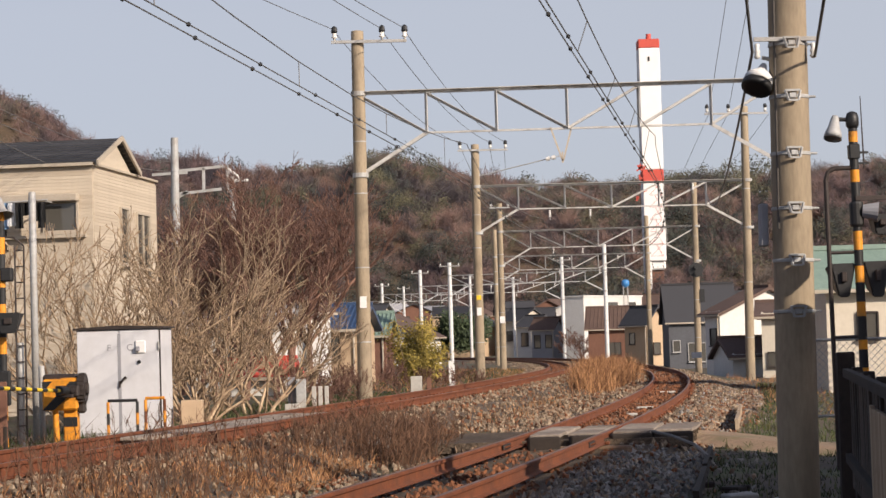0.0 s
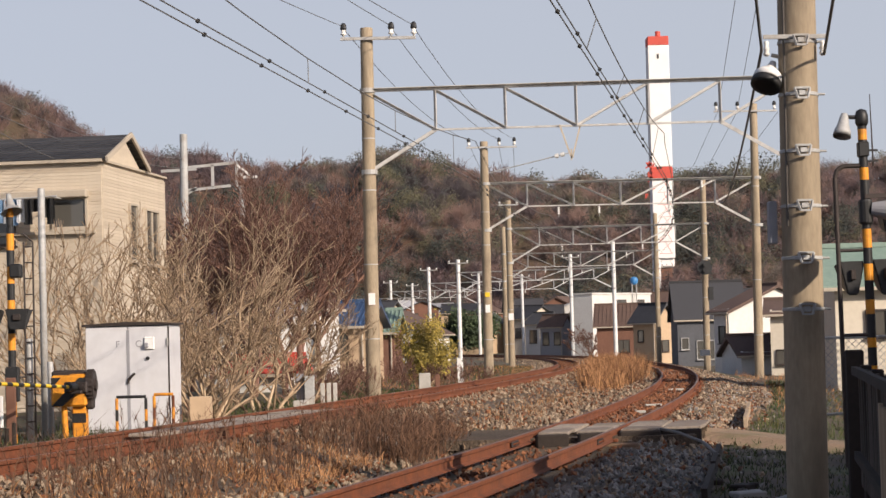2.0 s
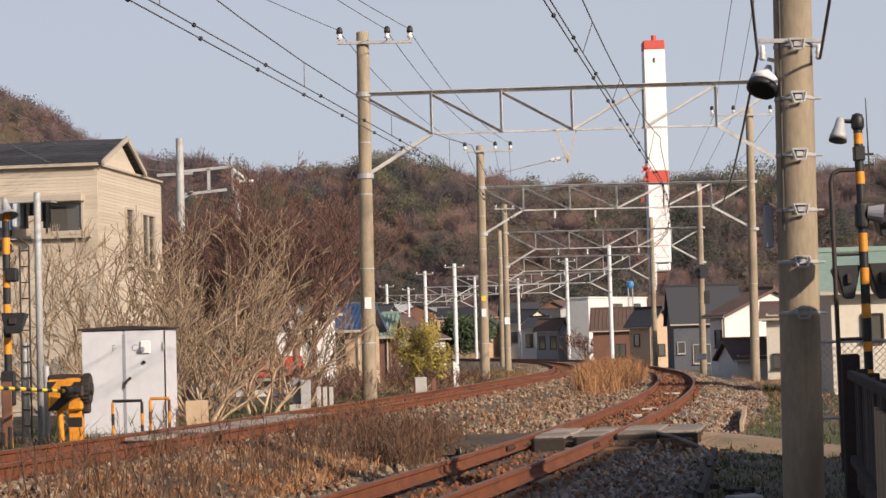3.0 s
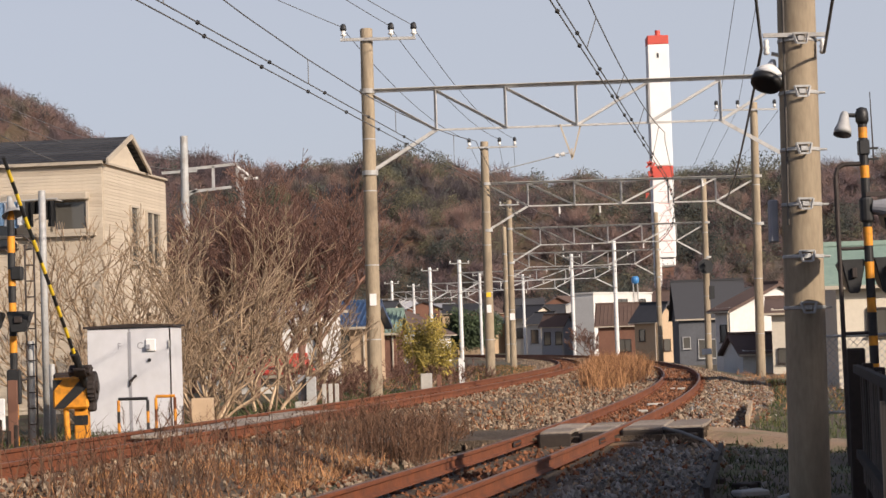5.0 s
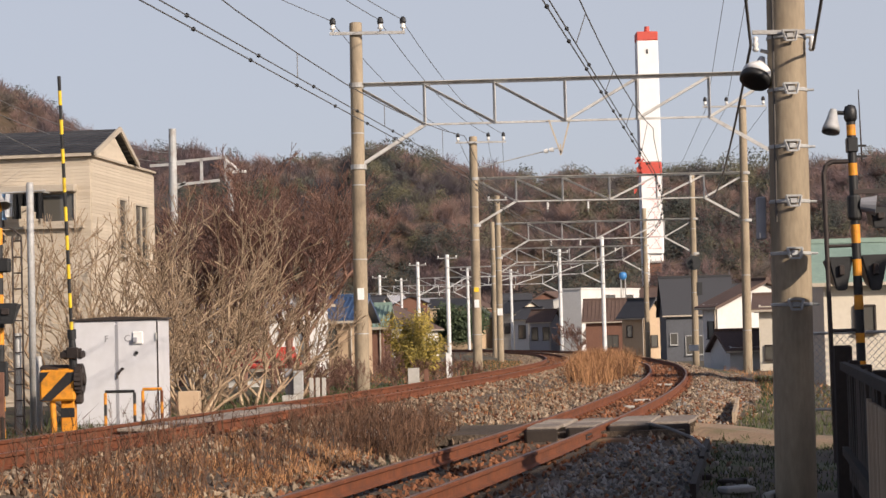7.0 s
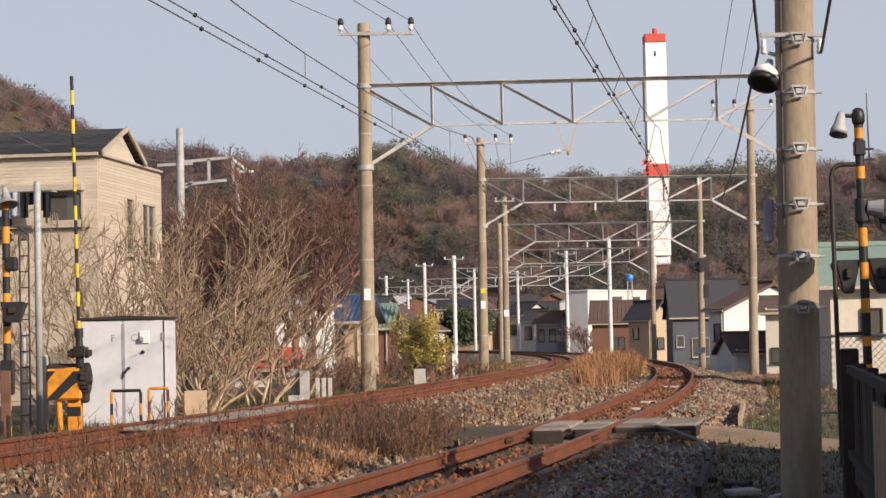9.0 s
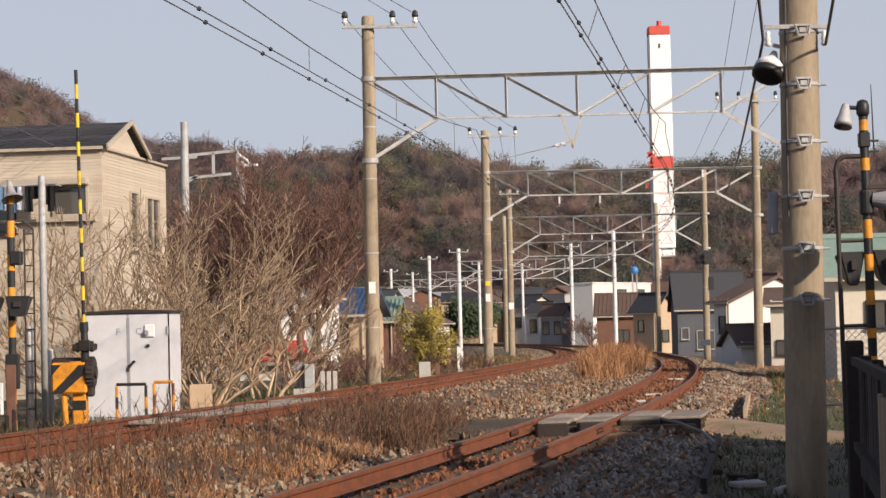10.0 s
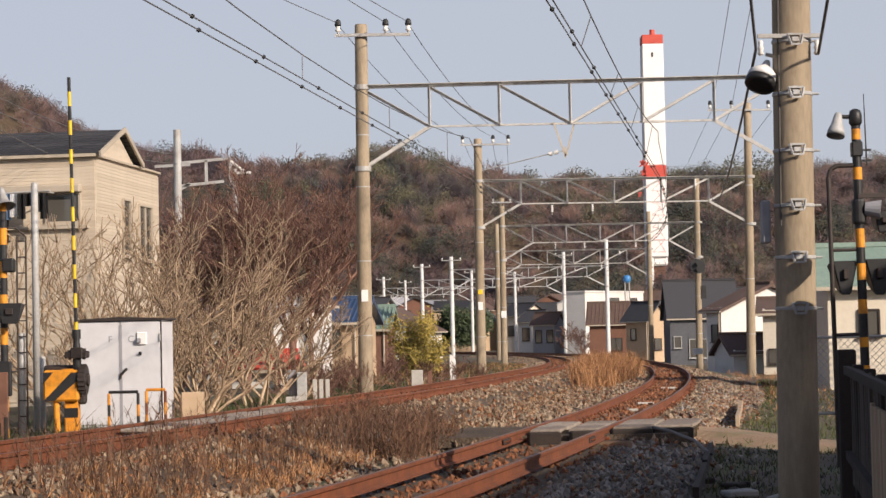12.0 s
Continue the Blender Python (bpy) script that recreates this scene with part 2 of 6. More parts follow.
def rod(bm, a, b, r, r2=None, seg=8):
    a, b = Vector(a), Vector(b)
    d = b - a
    m = Matrix.Translation((a + b) / 2) @ d.to_track_quat("Z", "Y").to_matrix().to_4x4()
    bmesh.ops.create_cone(bm, cap_ends=True, segments=seg, radius1=r, radius2=r if r2 is None else r2, depth=d.length, matrix=m)
    return bm


def bar(bm, a, b, w, h):
    """A square-cut steel member from a to b."""
    a, b = Vector(a), Vector(b)
    d = b - a
    m = Matrix.Translation((a + b) / 2) @ d.to_track_quat("X", "Z").to_matrix().to_4x4()
    bmesh.ops.create_cube(bm, size=1.0, matrix=m @ Matrix.Diagonal((d.length, w, h, 1)))
    return bm


def lathe(bm, profile, seg=16, m=None):
    """Turn (radius, z) pairs about z."""
    rings = []
    for r, z in profile:
        ring = []
        for i in range(seg):
            a = 2 * math.pi * i / seg
            v = Vector((r * math.cos(a), r * math.sin(a), z))
            ring.append(bm.verts.new(m @ v if m is not None else v))
        rings.append(ring)
    for p, q in zip(rings, rings[1:]):
        for i in range(seg):
            bm.faces.new((p[i], p[(i + 1) % seg], q[(i + 1) % seg], q[i]))
    bm.faces.new(list(reversed(rings[0])))
    bm.faces.new(rings[-1])
    return bm


def NB():
    return bmesh.new()


class Soup:
    """Many small pieces gathered into one mesh."""

    def __init__(self):
        self.v, self.f = [], []

    def tube(self, a, b, r0, r1, n=3):
        d = (b - a)
        if d.length < 1e-5:
            return
        x = d.orthogonal().normalized()
        y = d.normalized().cross(x)
        k = len(self.v)
        for p, r in ((a, r0), (b, r1)):
            for i in range(n):
                t = 2 * math.pi * i / n
                self.v.append(p + x * (r * math.cos(t)) + y * (r * math.sin(t)))
        for i in range(n):
            j = (i + 1) % n
            self.f.append((k + i, k + j, k + n + j, k + n + i))

    def blade(self, a, b, w, side):
        k = len(self.v)
        self.v += [a - side * w, a + side * w, b]
        self.f.append((k, k + 1, k + 2))

    def leaf(self, c, u, w):
        k = len(self.v)
        self.v += [c - u, c + w, c + u, c - w]
        self.f.append((k, k + 1, k + 2, k + 3))

    def lump(self, c, r, rnd):
        k = len(self.v)
        tilt = Euler((rnd.uniform(0, 6), rnd.uniform(0, 6), rnd.uniform(0, 6))).to_matrix()
        sx, sy, sz = r * rnd.uniform(0.7, 1.25), r * rnd.uniform(0.6, 1.0), r * rnd.uniform(0.45, 0.8)
        for x, y, z in ((1, 0, 0), (0.2, 1, 0.1), (-1, 0.2, 0), (-0.1, -1, 0), (0.15, 0.1, 1), (0, -0.1, -1)):
            j = 0.25
            self.v.append(c + tilt @ Vector(((x + rnd.uniform(-j, j)) * sx, (y + rnd.uniform(-j, j)) * sy, (z + rnd.uniform(-j, j)) * sz)))
        for a, b in ((0, 1), (1, 2), (2, 3), (3, 0)):
            self.f.append((k + a, k + b, k + 4))
            self.f.append((k + b, k + a, k + 5))

    def make(self, name, material, parent=None, label="", category="", kind=""):
        me = bpy.data.meshes.new(name)
        me.from_pydata([tuple(p) for p in self.v], [], self.f)
        me.materials.append(M[material])
        ob = new(name, me)
        ob.parent = parent
        return tagged(ob, label, category, "", kind)


# ---- plan of the line ----
def fall(y):
    """The steeper fall of both tracks round the far curve."""
    return -0.0045 * (min(max(y, 100), 320) - 100)


def z_right(y):
    return -0.003 * (min(max(y, -20), 100) - 27) + fall(y)


def z_left(y):
    return 0.268 - 0.006 * (min(max(y, -20), 100) - 27) + fall(y)


def x_left(y):
    d = max(0.0, y - 80)
    y = min(y, 80)
    return -0.0005065 * y * y + 0.19284 * y - 8.3746 + d * (0.1118 - 0.00108 * d + 7e-7 * d * d)


def x_right(y):
    near = -0.001105 * y * y + 0.2571 * y - 4.839
    slope = (x_left(y + 0.5) - x_left(y - 0.5))
    far = x_left(y) + 3.9 * math.sqrt(1 + slope * slope)
    k = min(max((y - 80) / 40, 0), 1)
    k = k * k * (3 - 2 * k)
    return near * (1 - k) + far * k


def smooth01(a, b, v):
    k = min(max((v - a) / (b - a), 0), 1)
    return k * k * (3 - 2 * k)


def ground_z(x, y):
    """Bare ground beside and between the tracks."""
    xl, xr = x_left(y), x_right(y)
    zl, zr = z_left(y), z_right(y)
    k = smooth01(xl + 0.9, xr - 0.9, x)
    z = zl * (1 - k) + zr * k - 0.30
    z += 0.10 * (1 - smooth01(xl - 4.0, xl - 1.6, x))
    z -= 0.10 * smooth01(xr + 2.0, xr + 4.0, x)
    z -= 0.3 * smooth01(60, 110, y) * smooth01(xr + 1.5, xr + 5, x)
    return z


def dip(y):
    """The right-hand bed lies lower on the near side of the foot crossing."""
    return 0.085 * (1 - smooth01(28.1, 28.6, y))


def bed_z(x, y):
    """Top of the ballast."""
    z = -10
    for fx, fz in ((x_left, z_left), (x_right, z_right)):
        d = abs(x - fx(y))
        z = max(z, fz(y) - 0.16 - 0.28 * max(0, d - 1.35))
    return max(z, ground_z(x, y) + 0.0)


def build_ground():
    xs = [-900, -500, -250, -120, -60, -35] + [-25 + i * 0.5 for i in range(101)] + [35, 60, 120, 250, 500, 900]
    ys = [-300, -100, -40, -15] + [-5 + i * 0.6 for i in range(160)] + [93 + 3 * i for i in range(74)] + [330, 420, 700, 1400, 2600]
    bm = NB()
    grid = []
    for y in ys:
        row = []
        for x in xs:
            z = ground_z(x, min(y, 320))
            if abs(x) < 30 and -5 < y < 95:
                z += 0.06 * noise.noise((x * 0.7, y * 0.7, 0)) + 0.03 * noise.noise((x * 2.1, y * 2.1, 5))
            row.append(bm.verts.new((x, y, z - 0.05)))
        grid.append(row)
    for a, b in zip(grid, grid[1:]):
        for i in range(len(xs) - 1):
            bm.faces.new((a[i], a[i + 1], b[i + 1], b[i]))
    ob = part("ground", bm, "ground", None, smooth=True)
    tagged(ob, "bare brown soil with dry grass and moss beside the tracks", "ground", kind="structure")
    # ballast of both tracks
    for nm, fx, fz in (("ballast_left", x_left, z_left), ("ballast_right", x_right, z_right)):
        bm = NB()
        offs = (-2.5, -2.0, -1.55, -1.2, -0.75, -0.4, 0, 0.4, 0.75, 1.2, 1.55, 2.0, 2.5)
        rows = []
        y = 6.0
        while y < 310:
            rows.append([bm.verts.new((fx(y) + o, y, fz(y) - 0.17 - (dip(y) if fx is x_right else 0) - 0.28 * max(0, abs(o) - 1.35) + 0.03 * noise.noise((o * 3, y * 3, 1)))) for o in offs])
            y += 0.4 if y < 70 else 2.0
        for a, b in zip(rows, rows[1:]):
            for i in range(len(offs) - 1):
                bm.faces.new((a[i], a[i + 1], b[i + 1], b[i]))
        tagged(part(nm, bm, "ballast_base", None), "rust-stained crushed stone ballast under the track", "ballast", kind="structure")


def build_rails():
    prof = [(-0.062, -0.153), (0.062, -0.153), (0.062, -0.143), (0.012, -0.122), (0.009, -0.05), (0.033, -0.038), (0.034, -0.008),
            (0.026, 0.0), (-0.026, 0.0), (-0.034, -0.008), (-0.033, -0.038), (-0.009, -0.05), (-0.012, -0.122), (-0.062, -0.143)]
    for fx, fz in ((x_left, z_left), (x_right, z_right)):
        for s in (-0.567, 0.567):
            bm = NB()
            rings, y = [], 5.0
            while y < 310:
                dx = (fx(y + 0.1) - fx(y - 0.1)) / 0.2
                nrm = Vector((1, -dx, 0)).normalized()
                c = Vector((fx(y), y, fz(y))) + nrm * s
                rings.append([bm.verts.new(c + nrm * px + Vector((0, 0, pz))) for px, pz in prof])
                y += 1.0
            n = len(prof)
            for a, b in zip(rings, rings[1:]):
                for i in range(n):
                    f = bm.faces.new((a[i], a[(i + 1) % n], b[(i + 1) % n], b[i]))
                    if i == 7:
                        f.material_index = 1
            ob = part("rail", bm, "rail", None)
            ob.data.materials.append(M["rail_top"])
            tagged(ob, "rust-brown steel railway rail with worn head", "rail", "rails of the line", "structure")
    # sleepers, shared mesh
    bm = NB()
    box(bm, (0, 0, -0.25), (2.0, 0.22, 0.18), bevel=0.02)
    sl = part("sleeper", bm, "sleeper")
    me = sl.data
    bpy.data.objects.remove(sl)
    bmf = NB()
    for s in (-0.567, 0.567):
        for o in (-0.09, 0.09):
            box(bmf, (s + o, 0, -0.135), (0.06, 0.10, 0.045), bevel=0.008)
    fo = part("rail_clip", bmf, "rail")
    mf = fo.data
    bpy.data.objects.remove(fo)
    for nm, fx, fz, y0 in (("left", x_left, z_left, 16), ("right", x_right, z_right, 13)):
        tr = thing("sleeper_row", (0, 0, 0), 0, "rust-dusted concrete sleepers with rail clips under the rails", "sleepers", kind="structure")
        y = y0
        while y < y0 + 75:
            dx = (fx(y + 0.1) - fx(y - 0.1)) / 0.2
            for name, mesh in (("sleeper", me), ("rail_clip", mf)):
                if name == "rail_clip" and fx is x_right and y < 28.4:
                    continue        # buried in the loose stone there
                o = new(name, mesh)
                o.parent = tr
                o.matrix_basis = pose(fx(y), y, fz(y) - (1.6 * dip(y) if fx is x_right and name == "sleeper" else 0), 0, 0, -math.degrees(math.atan(dx)))
            y += 0.62


def build_stones():
    rnd = random.Random(3)
    near, rust, grey = Soup(), Soup(), Soup()
    for fx, fz, y0, cnt in ((x_right, z_right, 12.5, 21000), (x_left, z_left, 14, 15000)):
        for _ in range(cnt):
            y = y0 + 62 * rnd.random() ** 1.7
            o = rnd.uniform(-2.7, 2.7)
            if rnd.random() < 0.35:
                o = rnd.uniform(1.0, 3.0) * (1 if fx is x_right else rnd.choice((-1, 1)))
            if fx is x_right and y > 33:
                o = min(o, 2.3 + 0.3 * rnd.random()) if o < 2.6 else o - 1.2
            x = fx(y) + o
            if fx is x_left and o < -1.9:
                continue
            # beyond the timber edging only a few strays lie in the grass
            if fx is x_right and y < 31 and x > 2.40 + 0.151 * (y - 19.8) and rnd.random() < 0.9:
                continue
            if fx is x_right and 31 < y < 46 and x > 5.0 + 0.164 * (y - 34.9) and rnd.random() < 0.85:
                continue
            if fx is x_left and o > 1.6:
                o = 1.2 + (x_right(y) - fx(y) - 2.6) * rnd.random()
                x = fx(y) + o
            if abs(abs(o) - 0.567) < 0.055:
                continue
            r = rnd.uniform(0.026, 0.056) * (1 + 0.25 * (y > 35))
            z = max(fz(y) - 0.165 - (dip(y) if fx is x_right else 0) - 0.28 * max(0, abs(o) - 1.35), ground_z(x, y) - 0.03) + rnd.uniform(-0.005, 0.025)
            # mostly the near, shaded shoulder, where grey stones stand for the shade
            fresh = fx is x_right and o > 0.8 and rnd.random() < (0.75 if y < 28.5 else 0.15)
            (grey if fresh else rust if abs(o) < 0.75 or rnd.random() < 0.2 else near).lump(Vector((x, y, z)), r, rnd)
    for fx, fz in ((x_right, z_right), (x_left, z_left)):
        for _ in range(5200):
            y = 70 + 120 * rnd.random() ** 1.3
            o = rnd.uniform(-2.6, 2.6)
            if abs(abs(o) - 0.567) < 0.08:
                continue
            z = fz(y) - 0.165 - 0.28 * max(0, abs(o) - 1.35) + rnd.uniform(0, 0.02)
            (rust if abs(o) < 0.75 else near).lump(Vector((fx(y) + o, y, z)), rnd.uniform(0.04, 0.08), rnd)
    grey.make("grey_ballast_stones", "stone_grey", None, "ballast stones of the outer shoulder, greyed to stand for shade", "stones", "stuff")
    near.make("ballast_stones", "stone", None, "grey and beige crushed ballast stones", "stones", "stuff")
    rust.make("rusty_ballast_stones", "stone_rust", None, "rust-coloured ballast stones between the rails", "stones", "stuff")


# ---- overhead line ----
def concrete_pole(loc, height, r_base, r_top, lean=0.0, arm=None, marks=(), material="concrete", label="", group="catenary poles along the line"):
    t = thing("catenary_pole", loc, 0, label or "tapered concrete catenary pole with dark stain rings", "pole", group)
    t.matrix_basis = pose(*loc, 0, lean, 0)
    bm = NB()
    prof = [(r_base, -0.4)]
    n = 9
    for i in range(n + 1):
        z = height * i / n
        r = r_base + (r_top - r_base) * i / n
        prof.append((r, z))
    prof += [(r_top * 0.9, height + 0.02)]
    lathe(bm, prof, 20)
    part("shaft", bm, material, t, smooth=True)
    for z, r in [(height * k, (r_base + (r_top - r_base) * k) + 0.006) for k in (0.16, 0.36, 0.56, 0.7)]:
        bm = NB()
        lathe(bm, [(r, z), (r, z + 0.03)], 20)
        part("steel_band", bm, "galv", t)
    if arm:
        half, xs, zd = arm
        bm = NB()
        box(bm, (sum(half) / 2, -r_top - 0.04, height - zd), (half[1] - half[0], 0.07, 0.075))
        part("crossarm", bm, "galv", t)
        for x in xs:
            bm = NB()
            lathe(bm, [(0.03, 0), (0.03, 0.06), (0.075, 0.08), (0.075, 0.11), (0.05, 0.13), (0.06, 0.2), (0.03, 0.22)], 10,
                  Matrix.Translation((x, -r_top - 0.04, height - zd + 0.03)))
            ins = part("insulator", bm, "insulator", t, smooth=True)
            bm = NB()
            lathe(bm, [(0.07, 0.2), (0.085, 0.24), (0.07, 0.34), (0.03, 0.38)], 10, Matrix.Translation((x, -r_top - 0.04, height - zd + 0.03)))
            part("cap", bm, "black", ins, "black rubber insulator cap")
    for z, w, h, mt in marks:
        bm = NB()
        box(bm, (0.01, -(r_base + (r_top - r_base) * z / height) - 0.012, z), (w, 0.02, h))
        part("pole_plate", bm, mt, t, "small blank plate fixed to the pole")
    return t


def portal_beam(a, b, depth, brace, panels=6, w=0.10, hung=True, mt="beam"):
    """A lattice beam from pole a to pole b, points at the top chord, with knee braces."""
    a, b = Vector(a), Vector(b)
    mid = thing("portal_beam", (a + b) / 2, math.degrees(math.atan2(b.y - a.y, b.x - a.x)),
                "grey steel lattice beam spanning both tracks between poles", "portal beam", "portal beams over the line")
    L = (b - a).length
    sl = (b.z - a.z) / L

    def P(u, dz=0.0):
        return Vector((u * L - L / 2, 0, (u - 0.5) * L * sl + dz))
    inset = brace / L
    bm = NB()
    bar(bm, P(0), P(1), 0.022, 0.085)
    bar(bm, P(0, 0.045) + Vector((0, -0.05, 0)), P(1, 0.045) + Vector((0, -0.05, 0)), 0.15, 0.016)
    part("top_chord", bm, mt, mid)
    bm = NB()
    bar(bm, P(inset, -depth), P(1 - inset, -depth), w * 0.7, 0.05)
    part("bottom_chord", bm, mt, mid)
    us = [inset + (1 - 2 * inset) * i / panels for i in range(panels + 1)]

    def angle_iron(bm, a, b, side, wd=0.07):
        """An L-section: a thin web and a flange towards the viewer along one edge."""
        d = (b - a).normalized()
        nrm = Vector((-d.z, 0, d.x))
        if nrm.z < 0 or (abs(nrm.z) < 1e-3 and nrm.x < 0):
            nrm = -nrm
        bar(bm, a, b, 0.014, wd)
        o = nrm * (side * wd / 2) + Vector((0, -0.045, 0))
        bar(bm, a + o, b + o, 0.09, 0.014)
    for u in us:
        bm = NB()
        angle_iron(bm, P(u, -depth), P(u, -0.04), 1)
        part("strut", bm, mt, mid)
    for i in range(panels):
        bm = NB()
        if i < panels / 2:
            angle_iron(bm, P(us[i], -0.04), P(us[i + 1], -depth), 1)
        else:
            angle_iron(bm, P(us[i], -depth), P(us[i + 1], -0.04), -1)
        part("diagonal", bm, mt, mid)
    for s, u0, u1 in ((0, 0.0, inset), (1, 1.0, 1 - inset)):
        bm = NB()
        angle_iron(bm, P(u0, -0.04), P(u1, -depth), 1 if s == 0 else -1)
        part("diagonal", bm, mt, mid)
        bm = NB()
        bar(bm, P(u1, -depth), P(u0, -2 * depth), 0.08, 0.09)
        part("knee_brace", bm, mt, mid)
        bm = NB()
        lathe(bm, [(0.2, -0.06), (0.2, 0.06)], 16, Matrix.Translation(P(u0)))
        part("pole_clamp", bm, "galv", mid)
        bm = NB()
        lathe(bm, [(0.21, -0.06), (0.21, 0.06)], 16, Matrix.Translation(P(u0, -2 * depth)))
        part("pole_clamp", bm, "galv", mid)
    for u, dz in ((0.42, -depth), (0.68, -depth), (0.80, 0.0), (0.27, -depth)) if hung else ():
        bm = NB()
        prof = []
        for k in range(4):
            prof += [(0.03, -0.08 * k), (0.07, -0.08 * k - 0.025), (0.03, -0.08 * k - 0.05)]
        lathe(bm, prof[::-1], 10, Matrix.Translation(P(u, dz - 0.08) + Vector((0, -0.06, 0))))
        ins = part("insulator", bm, "insulator", mid, "white porcelain insulator string", smooth=True)
        bm = NB()
        rod(bm, P(u, dz) + Vector((0, -0.06, 0.02)), P(u, dz - 0.5) + Vector((0, -0.06, 0)), 0.012, None, 6)
        part("hanger", bm, "galv", ins)
    return mid


def wire(points, r, label, dots=0.0, dot_r=0.05, name="overhead_wire", group="overhead wires", seg=5):
    pts = [Vector(p) for p in points]
    bm = NB()
    rings = []
    for k, p in enumerate(pts):
        d = (pts[min(k + 1, len(pts) - 1)] - pts[max(k - 1, 0)]).normalized()
        u = d.cross(Vector((0.0, 0.3, 1.0))).normalized()
        v = d.cross(u)
        rings.append([bm.verts.new(p + u * (r * math.cos(2 * math.pi * i / seg)) + v * (r * math.sin(2 * math.pi * i / seg))) for i in range(seg)])
    for a, b in zip(rings, rings[1:]):
        for i in range(seg):
            bm.faces.new((a[i], a[(i + 1) % seg], b[(i + 1) % seg], b[i]))
    ob = part(name, bm, "wire", None, label)
    tagged(ob, category="wire")
    tagged(ob, group=group)
    if dots:
        acc = dots / 2
        for p, q in zip(pts, pts[1:]):
            L = (q - p).length
            while acc < L:
                c = p.lerp(q, acc / L)
                bm = NB()
                bmesh.ops.create_icosphere(bm, subdivisions=1, radius=dot_r, matrix=Matrix.Translation(c))
                part("wire_clamp", bm, "black", ob)
                acc += dots
            acc -= L
    return ob


def sag(a, b, drop, n=14):
    a, b = Vector(a), Vector(b)
    return [a.lerp(b, i / n) - Vector((0, 0, drop * 4 * (i / n) * (1 - i / n))) for i in range(n + 1)]


def build_overhead():
    arm = ((-0.66, 1.27), (-0.58, 0.64, 1.22), 0.28)
    concrete_pole((-2.04, 52, -0.18), 9.5, 0.19, 0.16, 0.3, arm, ((2.55, 0.17, 0.3, "sign_white"),))
    concrete_pole((8.55, 50.2, -0.25), 9.6, 0.19, 0.16, 0)
    portal_beam((-2.0, 52, 7.72), (8.55, 50.2, 7.55), 1.05, 1.75, 4, 0.10, False)
    arm2 = ((-0.75, 1.40), (-0.65, 0.65, 1.3), 0.25)
    concrete_pole((1.53, 87, -0.45), 10.1, 0.21, 0.17, 0.3, arm2, ((3.55, 0.2, 0.2, "yellow"), (2.95, 0.2, 0.34, "sign_white")))
    concrete_pole((12.85, 85.6, -0.8), 11.6, 0.20, 0.16, 0.6, ((-1.7, 0.95), (-1.6, -0.7, 0.85), 0.3))
    portal_beam((1.62, 87, 7.85), (13.0, 85.6, 7.7), 1.0, 1.75, 4)
    concrete_pole((3.45, 119, -0.8), 10.0, 0.2, 0.16, 0.2, ((-0.6, 0.6), (-0.5, 0.5), 0.25), ((3.2, 0.3, 0.4, "sign_white"),))
    concrete_pole((14.6, 117, -0.7), 10.8, 0.2, 0.16, 0.4, None)
    portal_beam((3.52, 119, 7.55), (14.75, 117, 7.45), 1.0, 1.75, 4)
    concrete_pole((3.98, 150, -1.0), 10.3, 0.2, 0.16, 0, None)
    concrete_pole((15.0, 148, -0.8), 10.7, 0.2, 0.16, 0, None)
    portal_beam((4.0, 150, 7.3), (15.1, 148, 7.2), 1.0, 1.75, 4)
    pale = "pale grey steel catenary pole far along the curve"
    arms = ((-0.9, 0.9), (-0.8, 0.8), 0.3)
    for lx, ly, lh, rx, ry, rh, zb in ((0.7, 180, 9.3, 14.2, 177, 10.4, 6.95), (-2.2, 206, 9.6, 12.0, 203, 10.4, 6.75),
                                       (-7.4, 250, 9.6, 3.4, 248, 10.2, 7.0), (-15.5, 292, 9.6, -5.5, 290, 10.2, 7.0)):
        concrete_pole((lx, ly, -1.2), lh, 0.19, 0.17, 0, arms, (), "pole_white", pale)
        concrete_pole((rx, ry, -1.2), rh, 0.19, 0.17, 0, arms if ry > 190 else None, (), "pole_white", pale)
        portal_beam((lx, ly, zb), (rx, ry, zb), 0.9, 1.75, 4, 0.13, True, "pole_white")
    concrete_pole((7.9, 226, -1.2), 9.2, 0.17, 0.15, 0, arms, (), "pole_white", pale)
    # contact wires follow the tracks
    Rn = [(1.23 + 0.151 * (y - 23.63), y, 5.3) for y in range(14, 51, 3)] + [(x_right(y), y, 5.25) for y in range(53, 180, 8)]
    wire(Rn, 0.010, "dark copper contact wire over the track", 3.1, 0.035, "contact_wire")
    wire([(x, y, z + 0.13) for x, y, z in Rn], 0.010, "dark copper contact wire over the track", 3.9, 0.035, "contact_wire")
    Ln = [(-3.49 + 0.1447 * (y - 22.81), y, 5.3) for y in range(12, 53, 4)] + [(x_left(y), y, 5.25) for y in range(60, 180, 8)]
    wire(Ln, 0.010, "dark copper contact wire over the track", 3.1, 0.035, "contact_wire")
    wire([(x, y, z + 0.13) for x, y, z in Ln], 0.010, "dark copper contact wire over the track", 3.9, 0.035, "contact_wire")
    # messenger wires with droppers
    for line, zz in ((Rn, 6.35), (Ln, 6.35)):
        pts = []
        for x, y, z in line:
            u = ((y - 52) / 34) % 1.0
            pts.append((x + (0.15 if y < 52 else 0) * (line is Rn), y, zz - 0.55 * 4 * u * (1 - u)))
        wire(pts, 0.010, "thin grey messenger wire above the contact wire", 0, 0, "messenger_wire")
